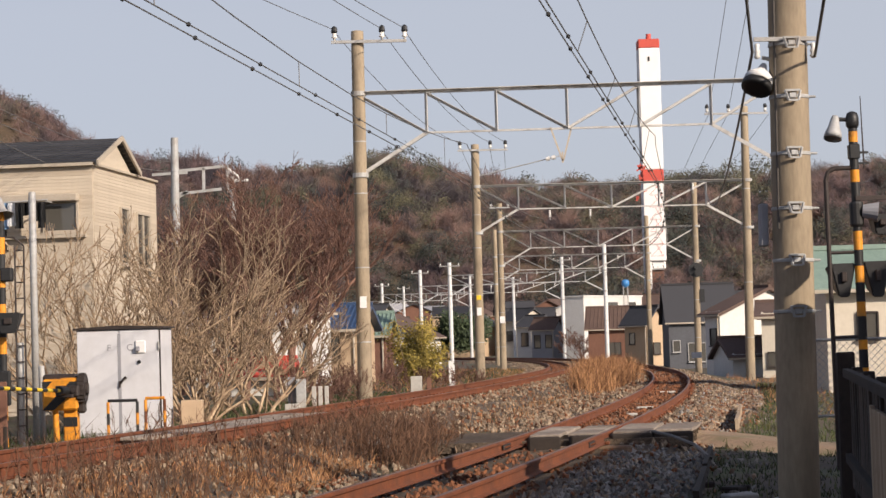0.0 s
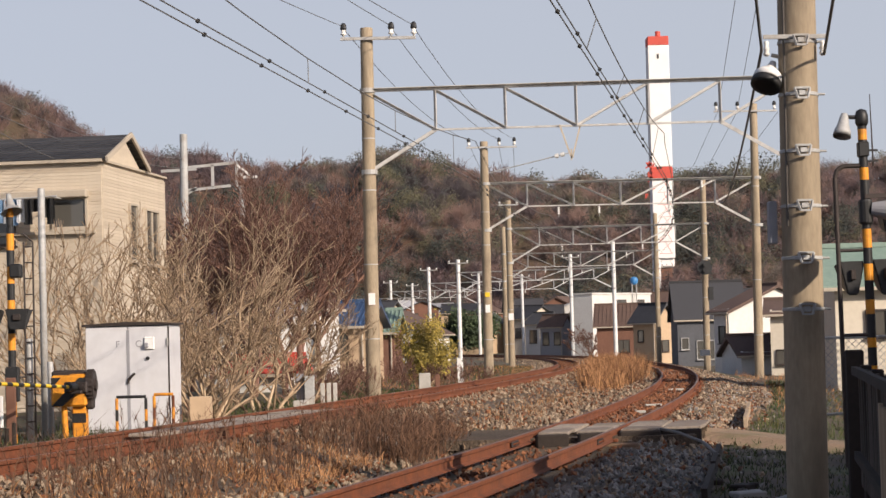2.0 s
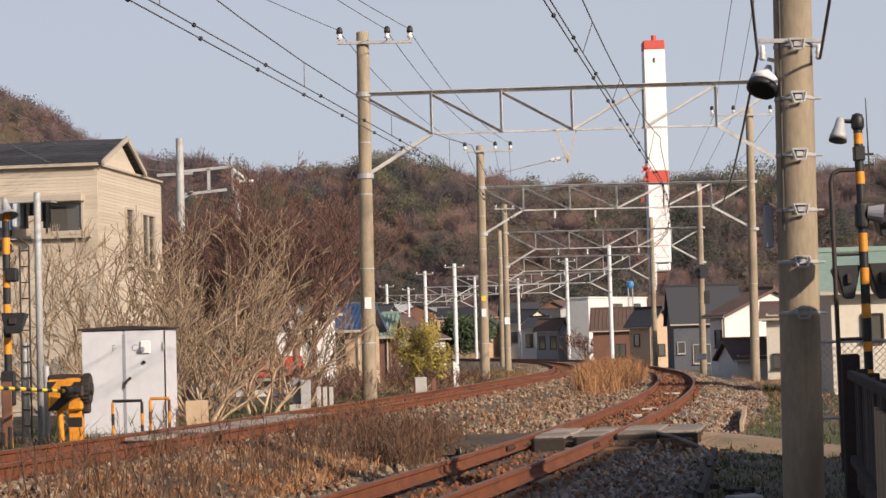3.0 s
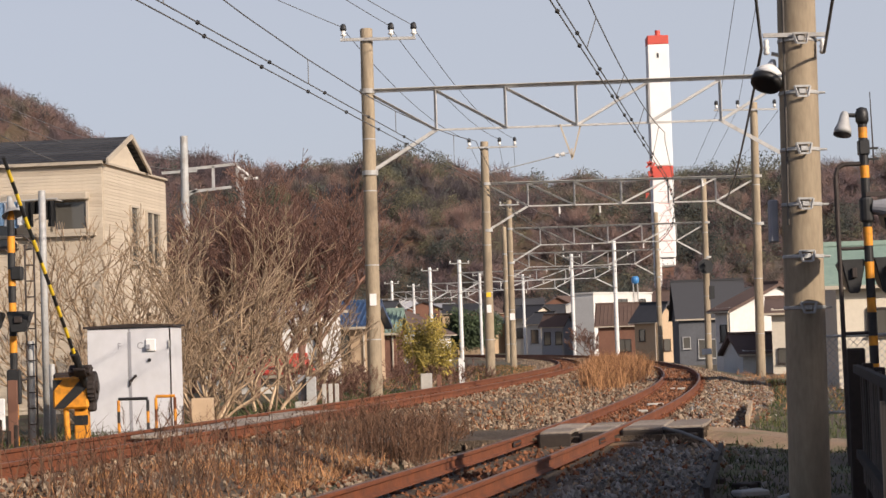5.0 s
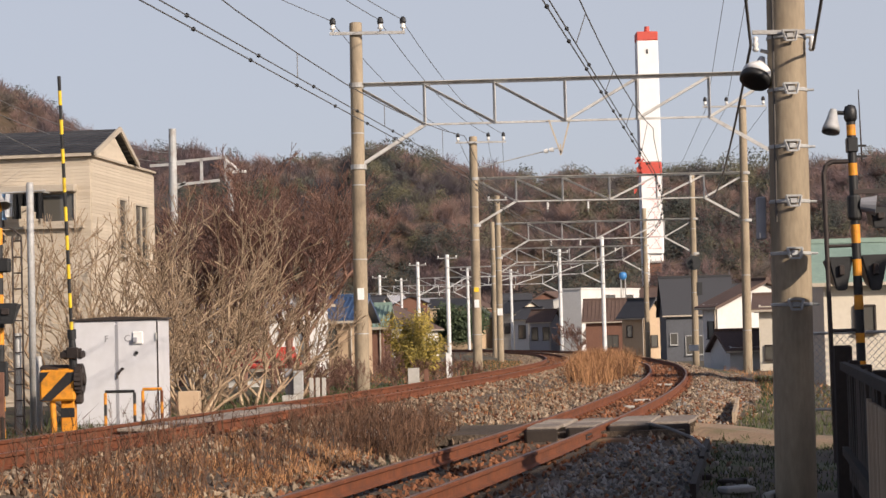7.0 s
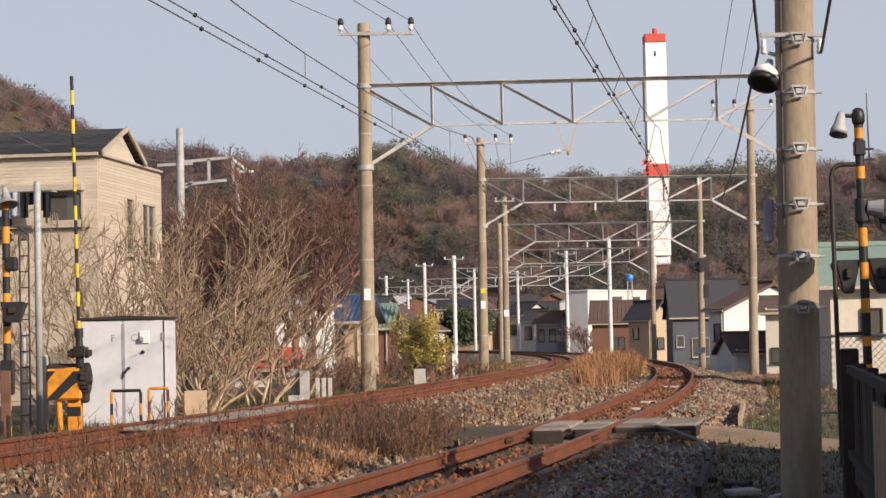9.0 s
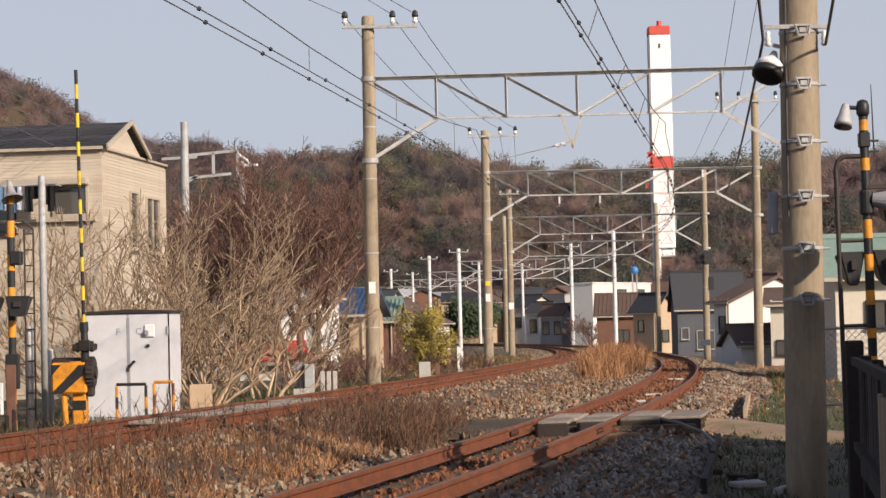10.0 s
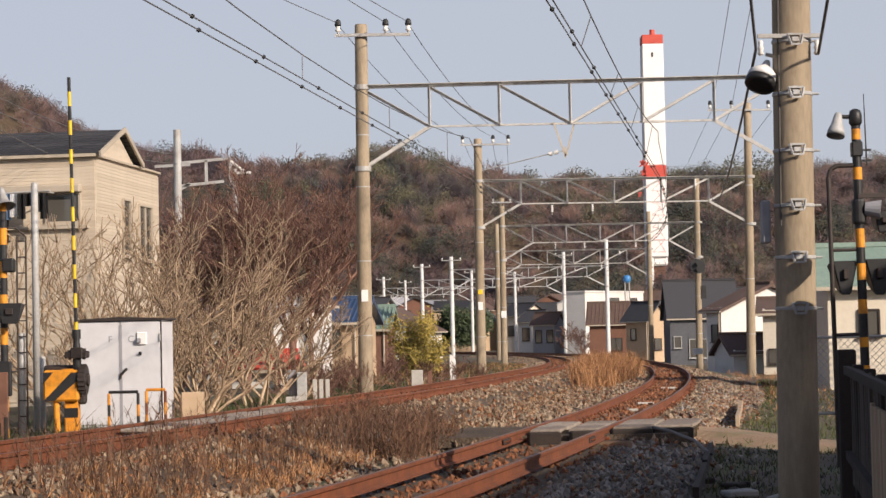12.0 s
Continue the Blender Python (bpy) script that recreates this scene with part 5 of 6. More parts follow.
    tagged(part("path_side", bm, "trodden", None), "narrow dirt path leading off from the foot crossing", "path", kind="structure")


def hood_box(parent, x, z, w0, w1, h, depth, y=0.0):
    """A crossing lamp seen from behind: tapered hood, wide at the top."""
    bm = NB()
    vs = [bm.verts.new(p) for p in ((x - w1 / 2, y, z - h / 2), (x + w1 / 2, y, z - h / 2), (x + w0 / 2, y, z + h / 2), (x - w0 / 2, y, z + h / 2),
                                    (x - w1 * 0.4, y + depth, z - h * 0.3), (x + w1 * 0.4, y + depth, z - h * 0.3), (x + w0 / 2, y + depth, z + h * 0.42), (x - w0 / 2, y + depth, z + h * 0.42))]
    for f in ((0, 1, 2, 3), (7, 6, 5, 4), (0, 4, 5, 1), (1, 5, 6, 2), (2, 6, 7, 3), (3, 7, 4, 0)):
        bm.faces.new([vs[i] for i in f])
    bmesh.ops.recalc_face_normals(bm, faces=bm.faces[:])
    bmesh.ops.bevel(bm, geom=bm.edges[:], offset=0.012, segments=2, affect="EDGES")
    hd = part("lamp_hood", bm, "black", parent)
    bm = NB()
    box(bm, (x, y - 0.02, z + h * 0.1), (w1 * 0.5, 0.04, h * 0.3), bevel=0.008)
    part("cable_gland", bm, "dark_metal", hd)


def horn(parent, tip, mouth, r):
    tip, mouth = Vector(tip), Vector(mouth)
    d = mouth - tip
    m = Matrix.Translation(tip) @ d.to_track_quat("Z", "Y").to_matrix().to_4x4()
    bm = NB()
    L = d.length
    lathe(bm, [(0.03, -0.03), (0.04, 0), (0.055, L * 0.4), (0.08, L * 0.75), (r, L), (r * 0.92, L * 0.96), (0.03, L * 0.5)], 20, m)
    part("loudspeaker", bm, "galv", parent, "grey metal bell loudspeaker", smooth=True)


def signal_right():
    t = thing("crossing_signal", (3.90, 19, -0.25), 0, "black and orange striped crossing signal mast with loudspeaker", "crossing signal", "crossing signals")
    t.matrix_basis = pose(3.925, 19, -0.25, 0, -0.6, 0)
    r = 0.043
    z = 0.5
    for z1, c in ((1.09, "black"), (1.24, "orange"), (1.41, "black"), (1.50, "orange"), (1.72, "black"), (1.855, "orange"), (2.035, "black"), (2.19, "orange"),
                  (2.34, "black"), (2.515, "orange"), (2.975, "black"), (3.09, "orange"), (3.35, "black"), (3.45, "orange"), (3.52, "black")):
        bm = NB()
        rod(bm, (0, 0, z), (0, 0, z1), r, None, 16)
        part("mast_stripe", bm, c, t, smooth=False)
        z = z1
    bm = NB()
    rod(bm, (0, 0, -0.3), (0, 0, 0.5), r, None, 16)
    part("mast_foot", bm, "black", t)
    bm = NB()
    lathe(bm, [(0.045, 3.48), (0.062, 3.51), (0.062, 3.58), (0.048, 3.625), (0.015, 3.64)], 16)
    part("mast_cap", bm, "black", t, smooth=True)
    bm = NB()
    rod(bm, (0, 0, 3.56), (-0.19, 0, 3.575), 0.02)
    part("speaker_arm", bm, "black", t)
    horn(t, (-0.165, -0.02, 3.57), (-0.205, -0.07, 3.38), 0.085)
    # bowed side pipe
    bm = NB()
    pts = [Vector(p) for p in ((0, 0, 3.11), (-0.19, 0, 3.11), (-0.25, 0, 3.08), (-0.275, 0, 3.0), (-0.275, 0, 0.3))]
    for p, q in zip(pts, pts[1:]):
        rod(bm, p, q, 0.022, None, 10)
    part("side_pipe", bm, "dark_metal", t)
    for zz in (1.53, 2.32):
        bm = NB()
        rod(bm, (0, 0, zz), (-0.275, 0, zz), 0.016, None, 8)
        part("rung", bm, "dark_metal", t)
    hood_box(t, -0.15, 2.06, 0.24, 0.10, 0.32, 0.3)
    hood_box(t, 0.17, 2.06, 0.26, 0.10, 0.34, 0.3)
    hood_box(t, 0.24, 2.57, 0.18, 0.13, 0.2, 0.26)
    bm = NB()
    rod(bm, (0.05, -0.03, 2.70), (0.19, -0.06, 2.68), 0.06, 0.095, 16)
    part("bell_drum", bm, "grey_wall", t)
    bm = NB()
    box(bm, (0.16, -0.02, 2.82), (0.34, 0.06, 0.04))
    part("bracket", bm, "dark_metal", t)
    bm = NB()
    lathe(bm, [(0.058, 2.56), (0.066, 2.58), (0.066, 2.77), (0.058, 2.79)], 14)
    part("terminal_box", bm, "black", t)
    bm = NB()
    box(bm, (0.0, 0.0, 3.26), (0.10, 0.11, 0.14), bevel=0.01)
    box(bm, (0.09, 0, 3.25), (0.09, 0.03, 0.02))
    box(bm, (0.09, 0, 3.15), (0.09, 0.03, 0.02))
    part("clamp", bm, "black", t)
    bm = NB()
    rod(bm, (0.09, 0, 3.1), (0.085, 0, 3.78), 0.009, 0.004, 6)
    part("whip", bm, "dark_metal", t)
    bm = NB()
    box(bm, (0.14, -0.02, 0.78), (0.06, 0.10, 0.34), bevel=0.01)
    part("switch_box", bm, "green_roof", t)
    bm = NB()
    box(bm, (0.29, -0.05, 0.53), (0.13, 0.02, 0.3), bevel=0.004)
    s = part("notice", bm, "sign_white", t, "white notice with red blocks")
    bm = NB()
    box(bm, (0.31, -0.063, 0.50), (0.05, 0.006, 0.22))
    part("red_block", bm, "red_paint", s)


def signal_left():
    t = thing("crossing_signal", (-6.34, 29.3, -0.1), 0, "orange and black striped crossing signal with ladder", "crossing signal", "crossing signals")
    z = 0.0
    k = 0
    while z < 3.4:
        bm = NB()
        rod(bm, (0, 0, z), (0, 0, z + 0.24), 0.055, None, 14)
        part("mast_stripe", bm, "black" if k % 2 else "orange", t)
        z += 0.24
        k += 1
    horn(t, (0.0, -0.04, 3.66), (0.06, -0.12, 3.42), 0.16)
    bm = NB()
    for x in (0.17, 0.30):
        rod(bm, (x, 0.12, 0.2), (x, 0.12, 3.0), 0.014, None, 8)
    for i in range(12):
        rod(bm, (0.17, 0.12, 0.4 + i * 0.23), (0.30, 0.12, 0.4 + i * 0.23), 0.010, None, 6)
    rod(bm, (0.30, 0.12, 3.0), (0.17, 0.05, 3.12), 0.014, None, 8)
    rod(bm, (0.17, 0.05, 3.12), (0, 0, 3.12), 0.014, None, 8)
    rod(bm, (0.17, 0.12, 1.05), (0, 0, 1.05), 0.014, None, 8)
    part("ladder", bm, "dark_metal", t)
    hood_box(t, 0.14, 1.88, 0.34, 0.22, 0.30, 0.3, -0.3)
    hood_box(t, -0.26, 1.88, 0.34, 0.22, 0.30, 0.3, -0.3)
    bm = NB()
    box(bm, (0.08, 0, 2.58), (0.16, 0.2, 0.2), bevel=0.02)
    part("terminal_box", bm, "black", t)
    bm = NB()
    box(bm, (0.02, -0.09, 0.95), (0.2, 0.1, 0.5), bevel=0.02)
    part("switch_box", bm, "black", t)


def post(name, loc, r, h, material, label, category, sides=12):
    t = thing(name, loc, 0, label, category)
    bm = NB()
    lathe(bm, [(r, -0.2), (r, h - r * 0.3), (r * 0.8, h)], sides)
    part("shaft", bm, material, t, smooth=sides > 6)
    return t


def panel(name, loc, size, material, label, category, rz=0.0, bevel=0.01, feet=True):
    t = thing(name, loc, rz, label, category)
    bm = NB()
    box(bm, (0, 0, size[2] / 2), size, bevel=bevel)
    part("body", bm, material, t)
    if feet:
        bm = NB()
        box(bm, (0, 0, -0.04), (size[0] * 0.9, size[1] * 0.9, 0.14))
        part("foot", bm, "concrete_pale", t)
    return t


def hoop(loc, w, h, colours):
    t = thing("guard_hoop", loc, -6, "orange and black steel guard hoop by the crossing", "guard rail", "guard hoops")
    for x in (-w / 2, w / 2):
        for i in range(4):
            bm = NB()
            rod(bm, (x, 0, -0.1 + (h + 0.08) * i / 4), (x, 0, -0.1 + (h + 0.08) * (i + 1) / 4), 0.024, None, 10)
            part("leg_stripe", bm, colours[(i + (x > 0)) % 2], t)
    bm = NB()
    rod(bm, (-w / 2, 0, h), (w / 2, 0, h), 0.024, None, 10)
    part("top_bar", bm, colours[0 if w > 0.4 else 1], t)


def build_small():
    p = post("steel_pole", (-6.22, 31, -0.1), 0.055, 3.9, "galv", "galvanised steel pole beside the crossing gate", "pole")
    post("steel_pole", (-6.05, 30.6, -0.1), 0.045, 1.25, "galv", "short galvanised steel post", "post")
    post("steel_pole", (-6.13, 29.5, -0.1), 0.05, 1.6, "galv", "galvanised steel post beside the signal", "post")
    panel("rusty_panel", (-6.28, 28.9, -0.1), (0.14, 0.06, 1.05), "brown_wall", "rusty brown sheet panel by the signal", "panel", feet=False)
    panel("white_board", (-6.45, 28.7, 0.25), (0.2, 0.04, 0.45), "sign_white", "white board fixed beside the signal", "board", feet=False)
    for k in range(5):
        post("wooden_stake", (-6.6 + 0.11 * k, 28.5 + 0.05 * (k % 2), -0.1), 0.03, 0.35 + 0.08 * (k % 3), "plank_dark", "dark wooden stake by the crossing", "stake", 6)
    hoop((-4.97, 31.4, -0.05), 0.46, 0.62, ("black", "orange"))
    hoop((-4.50, 31.6, -0.05), 0.30, 0.64, ("rail", "orange"))
    panel("cable_trough_box", (-4.12, 33.2, -0.05), (0.34, 0.3, 0.55), "tan_wall", "weathered tan concrete cable box", "box")
    panel("meter_box", (-3.18, 42.4, 0.15), (0.17, 0.2, 0.52), "grey_wall", "grey metal equipment box beside the track", "equipment box")
    panel("meter_box", (-2.98, 42.2, 0.15), (0.20, 0.2, 0.48), "galv", "pale grey metal equipment box beside the track", "equipment box")
    panel("concrete_block", (-3.15, 42.0, -0.15), (0.3, 0.3, 0.28), "concrete_pale", "pale concrete base block", "block", feet=False)
    for k in range(3):
        panel("concrete_stake", (-2.72 + k * 0.13, 42.3, -0.15), (0.09, 0.08, 0.62), "concrete_pale", "upright weathered concrete stake", "stake", 2 * k, feet=False)
    panel("equipment_box", (-0.75, 53.5, 0.0), (0.30, 0.3, 0.42), "concrete_pale", "small weathered equipment box beside the track", "equipment box")
    panel("equipment_box", (-0.42, 53.8, -0.05), (0.12, 0.2, 0.42), "brown_wall", "small brown equipment box beside the track", "equipment box")
    t = thing("marker_post", (0.22, 62, -0.06), 0, "white trackside marker post with slanted top", "marker")
    bm = NB()
    vs = [bm.verts.new((x, y, z)) for y in (-0.05, 0.05) for x, z in ((-0.09, 0), (0.09, 0), (0.09, 0.62), (0, 0.74), (-0.09, 0.78))]
    for f in ((0, 1, 2, 3, 4), (9, 8, 7, 6, 5)):
        bm.faces.new([vs[i] for i in f])
    for i in range(5):
        j = (i + 1) % 5
        bm.faces.new((vs[i], vs[i + 5], vs[j + 5], vs[j]))
    bmesh.ops.recalc_face_normals(bm, faces=bm.faces[:])
    part("body", bm, "sign_white", t)
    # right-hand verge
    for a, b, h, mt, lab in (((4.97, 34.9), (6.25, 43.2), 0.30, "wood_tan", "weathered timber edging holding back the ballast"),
                             ((2.40, 19.8), (3.62, 28.0), 0.20, "plank_dark", "old timber edging of the ballast, shade in its dark colour")):
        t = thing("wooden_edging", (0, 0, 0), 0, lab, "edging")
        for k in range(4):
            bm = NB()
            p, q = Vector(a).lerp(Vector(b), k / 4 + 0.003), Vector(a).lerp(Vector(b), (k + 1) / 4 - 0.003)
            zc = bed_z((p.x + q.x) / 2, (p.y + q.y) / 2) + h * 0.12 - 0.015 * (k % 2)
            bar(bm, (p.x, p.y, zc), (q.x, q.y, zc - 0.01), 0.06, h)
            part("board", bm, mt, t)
    panel("concrete_block", (9.4, 53, -0.45), (0.32, 0.3, 0.5), "concrete_pale", "pale concrete block on the verge", "block", feet=False)
    panel("warning_plate", (13.63, 110, -0.05), (0.55, 0.04, 0.32), "sign_white", "small white plate with red bar by the pole", "plate", feet=False)
    for x, y, z, sx, sy, rz, mt, lab in ((2.98, 20.9, -0.36, 0.34, 0.22, 20, "concrete_pale", "broken pale concrete slab lying in the verge"),
                                         (3.08, 21.9, -0.36, 0.22, 0.3, -35, "plank_dark", "dark rotten board lying in the verge"),
                                         (2.75, 22.6, -0.36, 0.4, 0.14, 15, "plank_dark", "dark rotten board lying in the verge"),
                                         (3.25, 20.2, -0.36, 0.10, 0.5, -25, "concrete_pale", "narrow pale concrete piece lying in the verge")):
        lit = thing("debris", (x, y, z), rz, lab, "debris")
        bm = NB()
        box(bm, (0, 0, 0.03), (sx, sy, 0.07), bevel=0.015)
        box(bm, (sx * 0.3, sy * 0.35, 0.04), (sx * 0.5, sy * 0.4, 0.06), 25, bevel=0.012)
        part("slab", bm, mt, lit)
    wire([(2.92, 28.9, -0.02), (3.10, 28.2, -0.05), (3.28, 27.0, -0.12), (3.30, 25.6, -0.22)], 0.022, "pale curved pipe edging the end of the crossing", 0, 0, "edging_pipe", "", 8)
    # colour-light signal on a far pole
    t = thing("track_signal", (14.55, 116.6, 4.6), 0, "black colour-light railway signal head on the pole", "signal")
    bm = NB()
    rod(bm, (0, -0.25, 0.3), (0, -0.15, 0.3), 0.42, None, 24)
    part("backplate", bm, "black", t)
    bm = NB()
    for z in (0.12, 0.45):
        rod(bm, (0, -0.5, z), (0, -0.25, z), 0.12, None, 14)
    part("hood", bm, "black", t)
    bm = NB()
    box(bm, (0, 0.05, 0.3), (0.08, 0.5, 0.08))
    part("bracket", bm, "galv", t)
    panel("speed_board", (14.92, 116.82, 3.05), (0.28, 0.05, 0.75), "black", "dark board with pale bars below the signal", "board", feet=False)


def build_track_details():
    # fishplates on the near rails
    for s in (-0.567, 0.567):
        for sd in (-1, 1):
            t = thing("fishplate", (x_right(27.2) + s + sd * 0.028, 27.2, z_right(27)), -11, "dark bolted fishplate joining two rails", "fishplate", "fishplates of the near joint")
            bm = NB()
            box(bm, (0, 0, -0.085), (0.022, 0.56, 0.07), bevel=0.006)
            part("plate", bm, "dark_metal", t)
            for k in (-0.2, -0.07, 0.07, 0.2):
                bm = NB()
                rod(bm, (0, k, -0.085), (sd * 0.03, k, -0.085), 0.014, None, 6)
                part("bolt", bm, "rail", t)
    for y, w in ((42.6, 0.34), (54.5, 0.42), (39.0, 0.2)):
        panel("pale_board", (x_right(y) + 0.05, y, z_right(y) - 0.16), (w, 0.12, 0.05), "concrete_pale", "pale short board lying between the rails", "board", 4, feet=False)


def build_fence():
    t = thing("board_fence", (0, 0, 0), 0, "weathered grey board fence beside the path, shade deepened in its colour", "fence")
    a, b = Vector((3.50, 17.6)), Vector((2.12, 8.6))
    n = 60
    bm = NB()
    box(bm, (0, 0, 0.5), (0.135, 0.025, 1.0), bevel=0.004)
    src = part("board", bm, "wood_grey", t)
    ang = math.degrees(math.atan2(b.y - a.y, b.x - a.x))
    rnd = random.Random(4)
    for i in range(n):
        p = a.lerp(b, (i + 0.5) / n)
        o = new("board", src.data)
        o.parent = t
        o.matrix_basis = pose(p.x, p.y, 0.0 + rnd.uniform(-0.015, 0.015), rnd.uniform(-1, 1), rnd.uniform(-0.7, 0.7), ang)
        if p.y < 13.4:
            bm = NB()
            box(bm, (0, 0, 0.42), (0.10, 0.03, 0.86), bevel=0.004)
            w = part("slat", bm, "wood_tan", t)
            w.matrix_basis = pose(p.x - 0.06, p.y, rnd.uniform(-0.01, 0.01), 0, 0, ang)
    bpy.data.objects.remove(src)
    for z in (0.25, 0.98):
        bm = NB()
        bar(bm, (a.x - 0.04, a.y, z), (b.x - 0.04, b.y, z), 0.05, 0.07)
        part("rail", bm, "plank_dark", t)
    for i in range(6):
        p = a.lerp(b, i / 5)
        bm = NB()
        box(bm, (p.x + 0.06, p.y, 0.35), (0.09, 0.09, 1.35), bevel=0.01)
        part("fence_post", bm, "plank_dark", t)
    bm = NB()
    box(bm, (0, 0, 0.62), (0.16, 0.12, 1.65), bevel=0.015)
    o = part("end_post", bm, "plank_dark", t, "thick dark end post")
    o.matrix_basis = pose(3.66, 18.6, -0.3)
    # wire mesh panel behind
    m = thing("mesh_fence", (3.86, 22, 0.42), 0, "green wire mesh fence panel on steel posts", "fence")
    w, h, st = 1.6, 0.82, 0.075
    s = Soup()
    k = -h
    while k < w:
        for sg in (1, -1):
            x0, z0, x1, z1 = k, 0.0, k + h, h
            if x0 < 0:
                z0, x0 = -x0, 0.0
            if x1 > w:
                z1, x1 = h - (x1 - w), w
            if z1 > z0:
                if sg < 0:
                    z0, z1 = h - z0, h - z1
                s.tube(Vector((x0, 0, z0)), Vector((x1, 0, z1)), 0.004, 0.004)
        k += st
    s.make("mesh", "galv", m, "", "", "stuff")
    for x in (0, w):
        bm = NB()
        rod(bm, (x, 0, -0.9), (x, 0, 1.1), 0.025, None, 10)
        part("fence_post", bm, "galv", m)
    for z in (0.0, h):
        bm = NB()
        rod(bm, (0, 0, z), (w, 0, z), 0.016, None, 8)
        part("rail", bm, "galv", m)


def steel_frame():
    t = thing("steel_gantry", (-9.79, 75, -0.3), 0, "pale steel half-gantry with two posts behind the trees", "gantry")
    bm = NB()
    rod(bm, (0, 0, 0), (0.05, 0, 9.4), 0.17, 0.14, 14)
    part("post", bm, "galv", t)
    bm = NB()
    rod(bm, (2.25, 0, 0), (2.15, 0, 7.9), 0.12, 0.10, 12)
    part("post", bm, "galv", t)
    for p, q in (((0, 0, 8.15), (2.0, 0, 8.3)), ((0, 0, 7.3), (1.75, 0, 7.45)), ((1.1, 0, 7.4), (1.1, 0, 8.25)), ((2.0, 0, 8.3), (2.0, 0, 7.3)), ((0, 0, 7.1), (0.5, 0, 7.4)), ((-0.8, 0, 8.05), (0.5, 0, 8.1))):
        bm = NB()
        bar(bm, p, q, 0.09, 0.10)
        part("member", bm, "galv", t)
    for p, q in (((2.0, 0, 8.2), (2.5, 0, 7.8)), ((2.2, 0, 7.75), (2.75, 0, 7.75))):
        bm = NB()
        rod(bm, p, q, 0.05)
        part("insulator_arm", bm, "insulator", t)


# ---- houses along and beyond the curve ----
def build_houses():
    far_house((15.2, 100.0, -3.0), 6, 2.13, 4.0, 3.20, 0.82, "white_wall", "brown_roof", (), "small white shed with a brown gable roof", 0.25, "x", name="shed")
    far_house((14.15, 107.0, -3.0), -58, 1.2, 6.5, 5.4, 1.25, "white_wall", "brown_roof", (("f", 0.1, 3.6, 0.5, 0.9), ("r", 3.6, 3.4, 1.0, 1.0)), "white rendered house with a brown roof", 0.30, "x")
    far_house((15.96, 96.0, -3.0), -10, 1.90, 6.0, 5.15, 0.58, "cream_wall", "brown_roof", (("f", -0.3, 2.6, 0.8, 0.7),), "cream house with brown tiled roof behind a pole", 0.35, "x")
    far_house((17.8, 140.0, -3.0), -2, 4.6, 6.0, 5.2, 2.5, "dark_wall", "slate", (("f", -0.4, 2.3, 1.2, 1.3), ("f", 1.2, 2.9, 0.7, 0.8), ("f", -1.8, 3.0, 0.5, 0.8)), "charcoal clad house with steep dark slate roof", 0.25, "x")
    far_house((15.2, 161.0, -1.5), -52, 2.55, 2.0, 3.65, 1.35, "tan_wall", "slate", (("f", -0.4, 2.0, 0.6, 0.9), ("r", 1.0, 1.2, 0.7, 0.9)), "tan rendered house with dark gable roof", 0.35, "x")
    far_house((14.95, 185.0, -1.5), -8, 3.6, 5.0, 3.5, 1.9, "brown_wall", "brown_roof", (("f", 0.6, 1.0, 1.1, 1.1),), "brown clad house with brown tiled roof", 0.35, "x", ribs=12)
    far_house((13.8, 215.8, -1.5), -35, 2.65, 12.5, 6.9, 0, "white_wall", "white_wall", (("r", 1.4, 4.2, 1.4, 1.5), ("r", 5.8, 5.0, 2.5, 1.3), ("r", 10.3, 5.0, 1.4, 1.3)), "white flat-roofed two-storey building", flat=True, name="white_building")
    far_house((7.8, 246.0, -1.5), -40, 3.0, 6.0, 4.9, 1.4, "cream_wall", "slate", (("f", 0.3, 2.4, 0.9, 1.2),), "cream rendered house with dark roof", 0.35, "x")
    far_house((9.3, 233.0, -1.5), -40, 2.3, 4.2, 4.1, 1.2, "white_wall", "slate", (("f", 0.0, 1.8, 1.0, 1.5),), "white house with dark tiled roof", 0.35, "x")
    far_house((10.8, 222.0, -1.5), -38, 2.9, 1.8, 3.7, 1.2, "grey_wall", "brown_roof", (("f", -0.7, 1.6, 0.8, 1.4), ("f", 0.8, 1.6, 0.8, 1.4)), "pale grey house with brown roof", 0.3, "x")
    # left of the line
    far_house((-4.17, 80.0, -0.4), -8, 1.55, 4.0, 2.44, 0.81, "tan_wall", "blue_roof", (("f", -0.3, 1.1, 0.8, 0.9),), "tan house with blue glazed tile roof", 0.30, "x", ribs=11)
    far_house((-5.40, 75.0, -0.4), -8, 0.95, 4.0, 3.09, 0.52, "white_wall", "brown_roof", (("f", 0, 2.0, 0.4, 0.6),), "white gabled house behind bare trees", 0.22, "y")
    far_house((-3.00, 90.0, -0.4), -4, 0.85, 4.0, 2.18, 0.85, "brown_wall", "green_roof", (), "brown house with green metal roof", 0.25, "x", ribs=7)
    far_house((-7.2, 66, -0.3), -7, 3.4, 4.0, 2.4, 0.5, "white_wall", "grey_wall", (("f", -1.0, 0.9, 1.0, 1.0), ("f", 0.8, 0.9, 1.0, 1.0)), "low white house seen through bare shrubs", 0.3, "x")
    far_house((-5.9, 62, -0.3), -7, 1.9, 2.0, 0.85, 0.35, "white_wall", "red_paint", (), "low white lean-to with a red roof behind shrubs", 0.3, "x", name="shed")
    far_house((15.5, 60, -0.3), 0, 8.4, 3.4, 2.95, 1.1, "cream_wall", "green_roof", (("f", -3.0, 1.3, 0.6, 0.8), ("f", 1.2, 1.2, 1.0, 1.0)), "cream house with pale green metal roof", 0.4, "x")
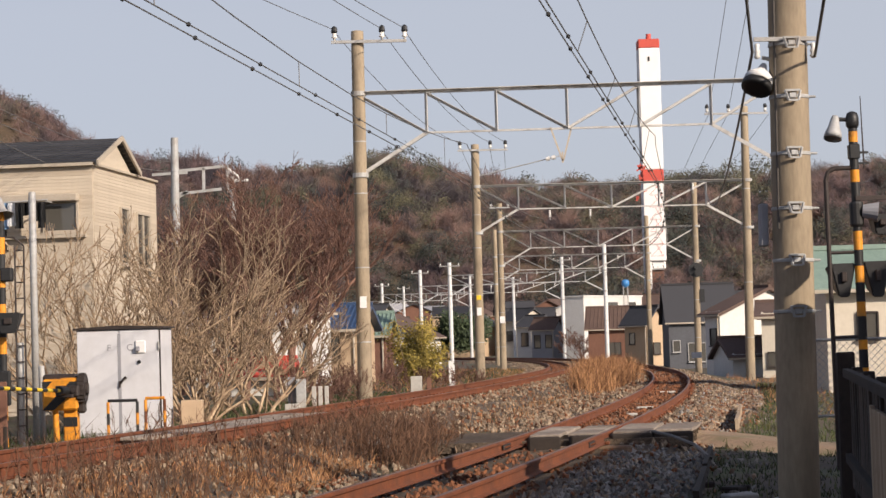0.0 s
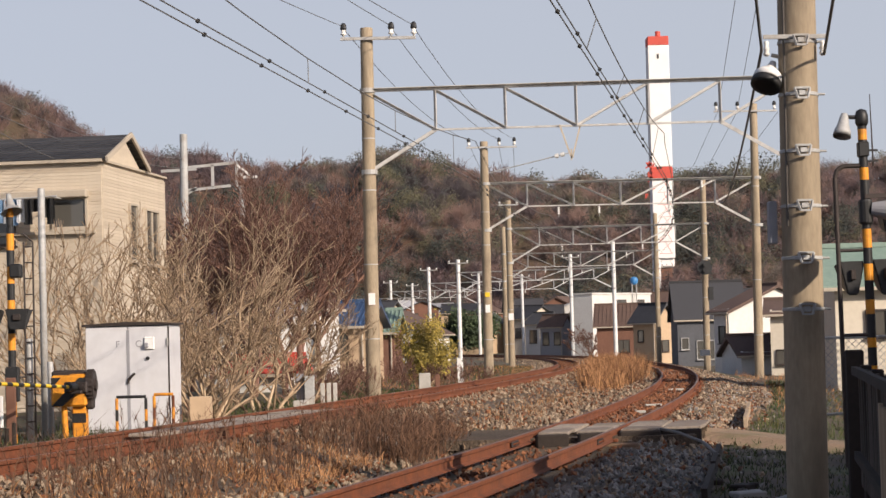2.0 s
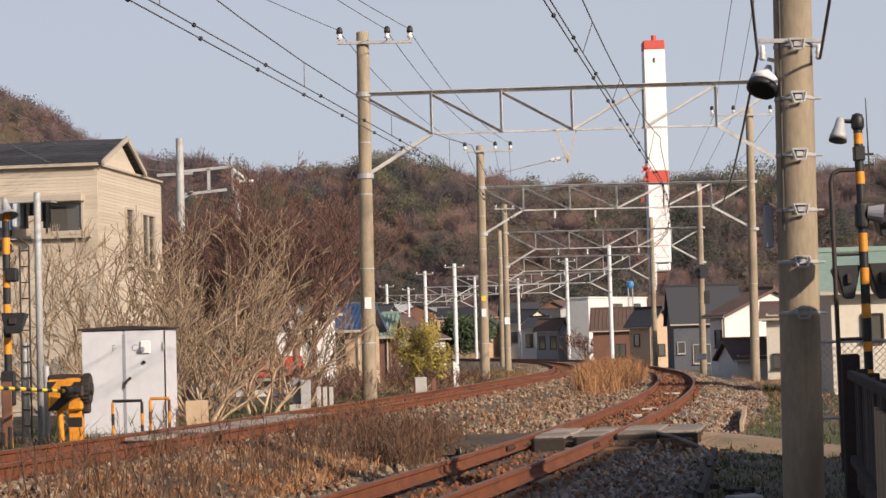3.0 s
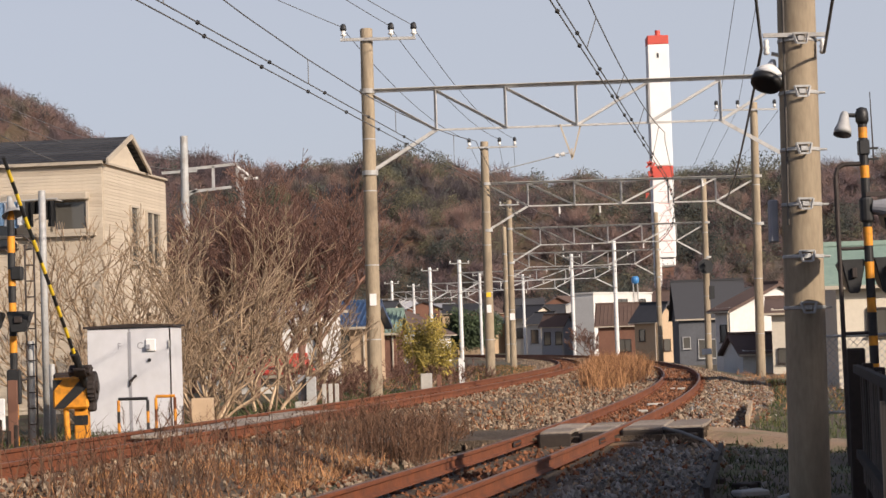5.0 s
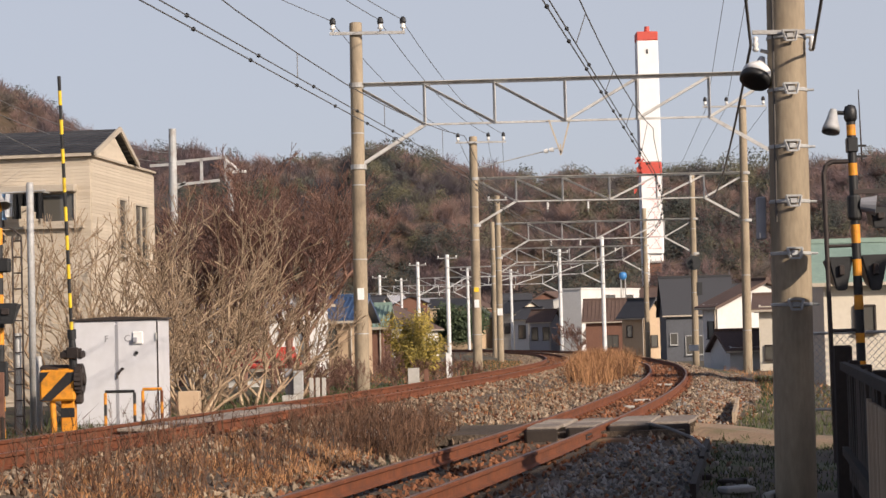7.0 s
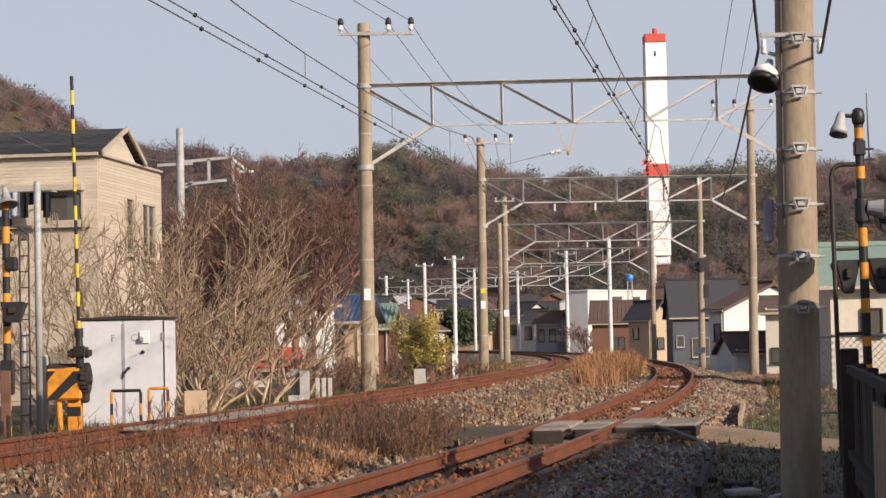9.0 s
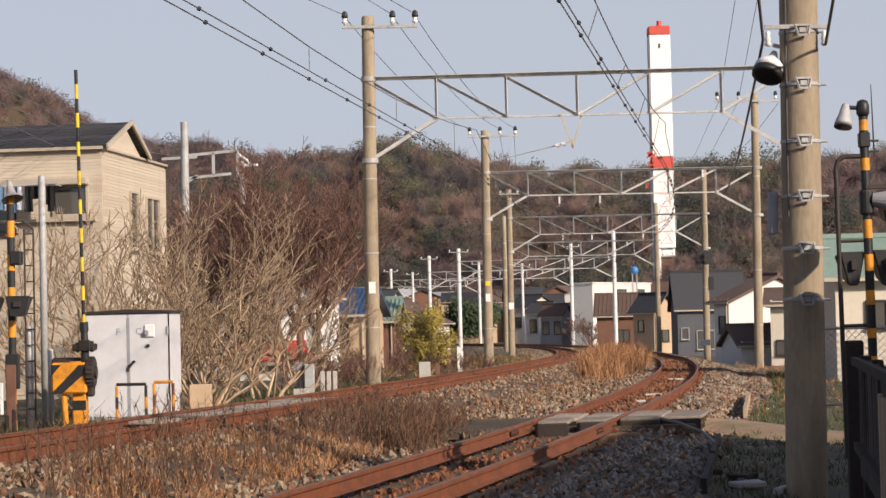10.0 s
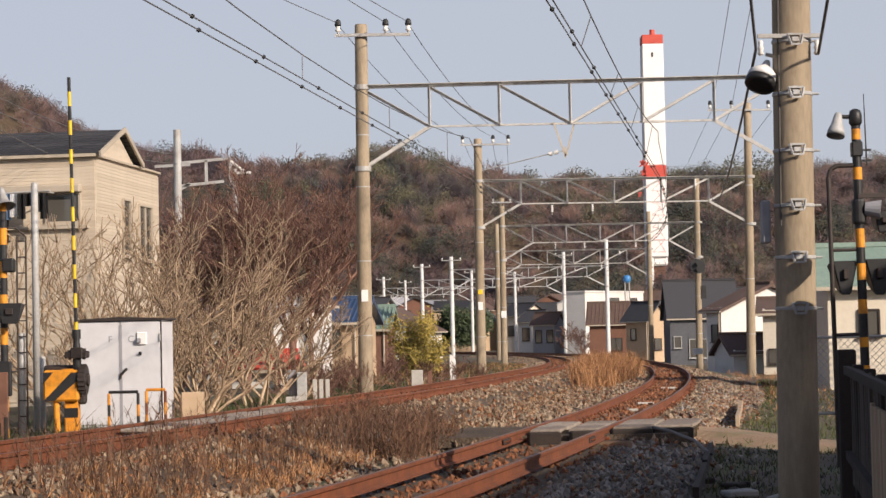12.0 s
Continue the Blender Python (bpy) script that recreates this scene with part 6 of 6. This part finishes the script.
    # town beyond, thinning towards the hill
    rnd = random.Random(77)
    walls = ("white_wall", "cream_wall", "grey_wall", "tan_wall", "white_wall", "brown_wall")
    roofs = ("slate", "brown_roof", "slate", "grey_wall", "brown_roof")
    names = {"white_wall": "white", "cream_wall": "cream", "grey_wall": "grey", "tan_wall": "tan", "brown_wall": "brown",
             "slate": "dark slate", "brown_roof": "brown tiled", "blue_roof": "blue tiled"}
    for row, (y0, cnt) in enumerate(((170, 10), (200, 13), (235, 16), (280, 18), (325, 20), (365, 22))):
        for i in range(cnt):
            half = y0 * 0.225
            x = -half + 2 * half * (i + rnd.uniform(0.2, 0.8)) / cnt
            y = y0 + rnd.uniform(-10, 10)
            lo = x_left(y) - 6
            if (y < 310 and lo < x < x_right(y) + 6) or (y < 250 and 4 < x < 30):
                continue
            wl, rf = rnd.choice(walls), rnd.choice(roofs)
            w, h = rnd.uniform(4, 7.5), rnd.uniform(3.0, 5.2)
            far_house((x, y, -1.9 + 0.022 * max(0, y - 200)), rnd.uniform(-45, 5), w, rnd.uniform(6, 8), h, rnd.uniform(1.2, 2.0), wl, rf,
                      (("f", -w / 4, h - 1.9, 1.2, 1.1), ("f", w / 4, h - 1.9, 1.2, 1.1)),
                      "distant %s house with %s roof" % (names[wl], names.get(rf, "grey")), 0.4, rnd.choice("xy"))
    t = thing("water_tank", (20.0, 222, 6.0), 0, "round blue water tank on a rooftop stand", "tank")
    bm = NB()
    lathe(bm, [(0.1, 0.42), (0.32, 0.5), (0.42, 0.75), (0.42, 1.05), (0.28, 1.25), (0.05, 1.3)], 16)
    part("tank", bm, "tank_blue", t, smooth=True)
    for x, y in ((-0.4, -0.4), (0.4, -0.4), (0.4, 0.4), (-0.4, 0.4)):
        bm = NB()
        rod(bm, (x * 0.6, y * 0.6, -6.3), (x * 0.6, y * 0.6, 0.55), 0.05, None, 6)
        part("leg", bm, "galv", t)
    # unseen houses added behind the viewpoint, blocking skylight from the foreground
    for x, y, rz, wl in ((-14, -10, 175, "cream_wall"), (-3.5, -9.5, 180, "grey_wall"), (-24, -6, 130, "brown_wall"), (6.5, -11.5, 180, "brown_wall")):
        far_house((x, y, -0.5), rz, 9, 7, 5.6, 1.8, wl, "slate", (("f", -2, 3.6, 1.5, 1.2), ("f", 2, 3.6, 1.5, 1.2)), "unseen plain two-storey house added behind the viewpoint", 0.5, "x")
    # plain unseen house, added out of view to shade the verge and the pole's foot
    nb = thing("unseen_shade_house", (0, 0, 0), 0, "unseen plain brown-clad house added beside the path to cast shade", "house")
    bm = NB()
    p = [(4.6, -4.0), (10.3, 21.9), (22.1, 19.3), (16.4, -6.6)]
    lo = [bm.verts.new((x, y, -0.5)) for x, y in p]
    hi = [bm.verts.new((x, y, 4.9)) for x, y in p]
    for i in range(4):
        j = (i + 1) % 4
        bm.faces.new((lo[i], lo[j], hi[j], hi[i]))
    bm.faces.new(hi)
    bm.faces.new(lo[::-1])
    bmesh.ops.recalc_face_normals(bm, faces=bm.faces[:])
    # dark cladding keeps bounce light off the shaded verge
    part("wall", bm, "brown_wall", nb)
    bm = NB()
    lo = [bm.verts.new((x, y, 4.91)) for x, y in p]
    m0, m1 = bm.verts.new((11.8, 0.5, 6.8)), bm.verts.new((14.4, 12.2, 6.8))
    for f in ((lo[0], lo[1], m1, m0), (lo[2], lo[3], m0, m1), (lo[1], lo[2], m1), (lo[3], lo[0], m0), (lo[3], lo[2], lo[1], lo[0])):
        bm.faces.new(f)
    part("roof", bm, "slate", nb)


# ---- build ----
build_ground()
build_rails()
build_overhead()
near_pole()
chimney()
build_hills()
relay_cabinet()
gate_machine()
arm = gate_arm()
cream_house()
laundry()
steel_frame()
build_houses()
signal_right()
signal_left()
build_small()
build_track_details()
build_fence()
build_plants()
build_crossing()
build_stones()


def motions():
    rows = [(0.0, 87.5), (3.1, 87.5), (3.5, 84), (4.0, 71), (4.4, 60), (4.8, 49.5), (5.0, 45), (5.5, 33), (6.0, 22), (6.5, 12), (7.0, 5.4), (7.2, 4.2),
            (7.8, 3.0), (8.6, 2.8), (12.0, 2.8)]
    walk(arm, [(t, pose(-5.40, 29.9, 0.76, 0, 0, ARM_HEADING) @ pose(0, 0, 0, a, 0, 0)) for t, a in rows])


motions()
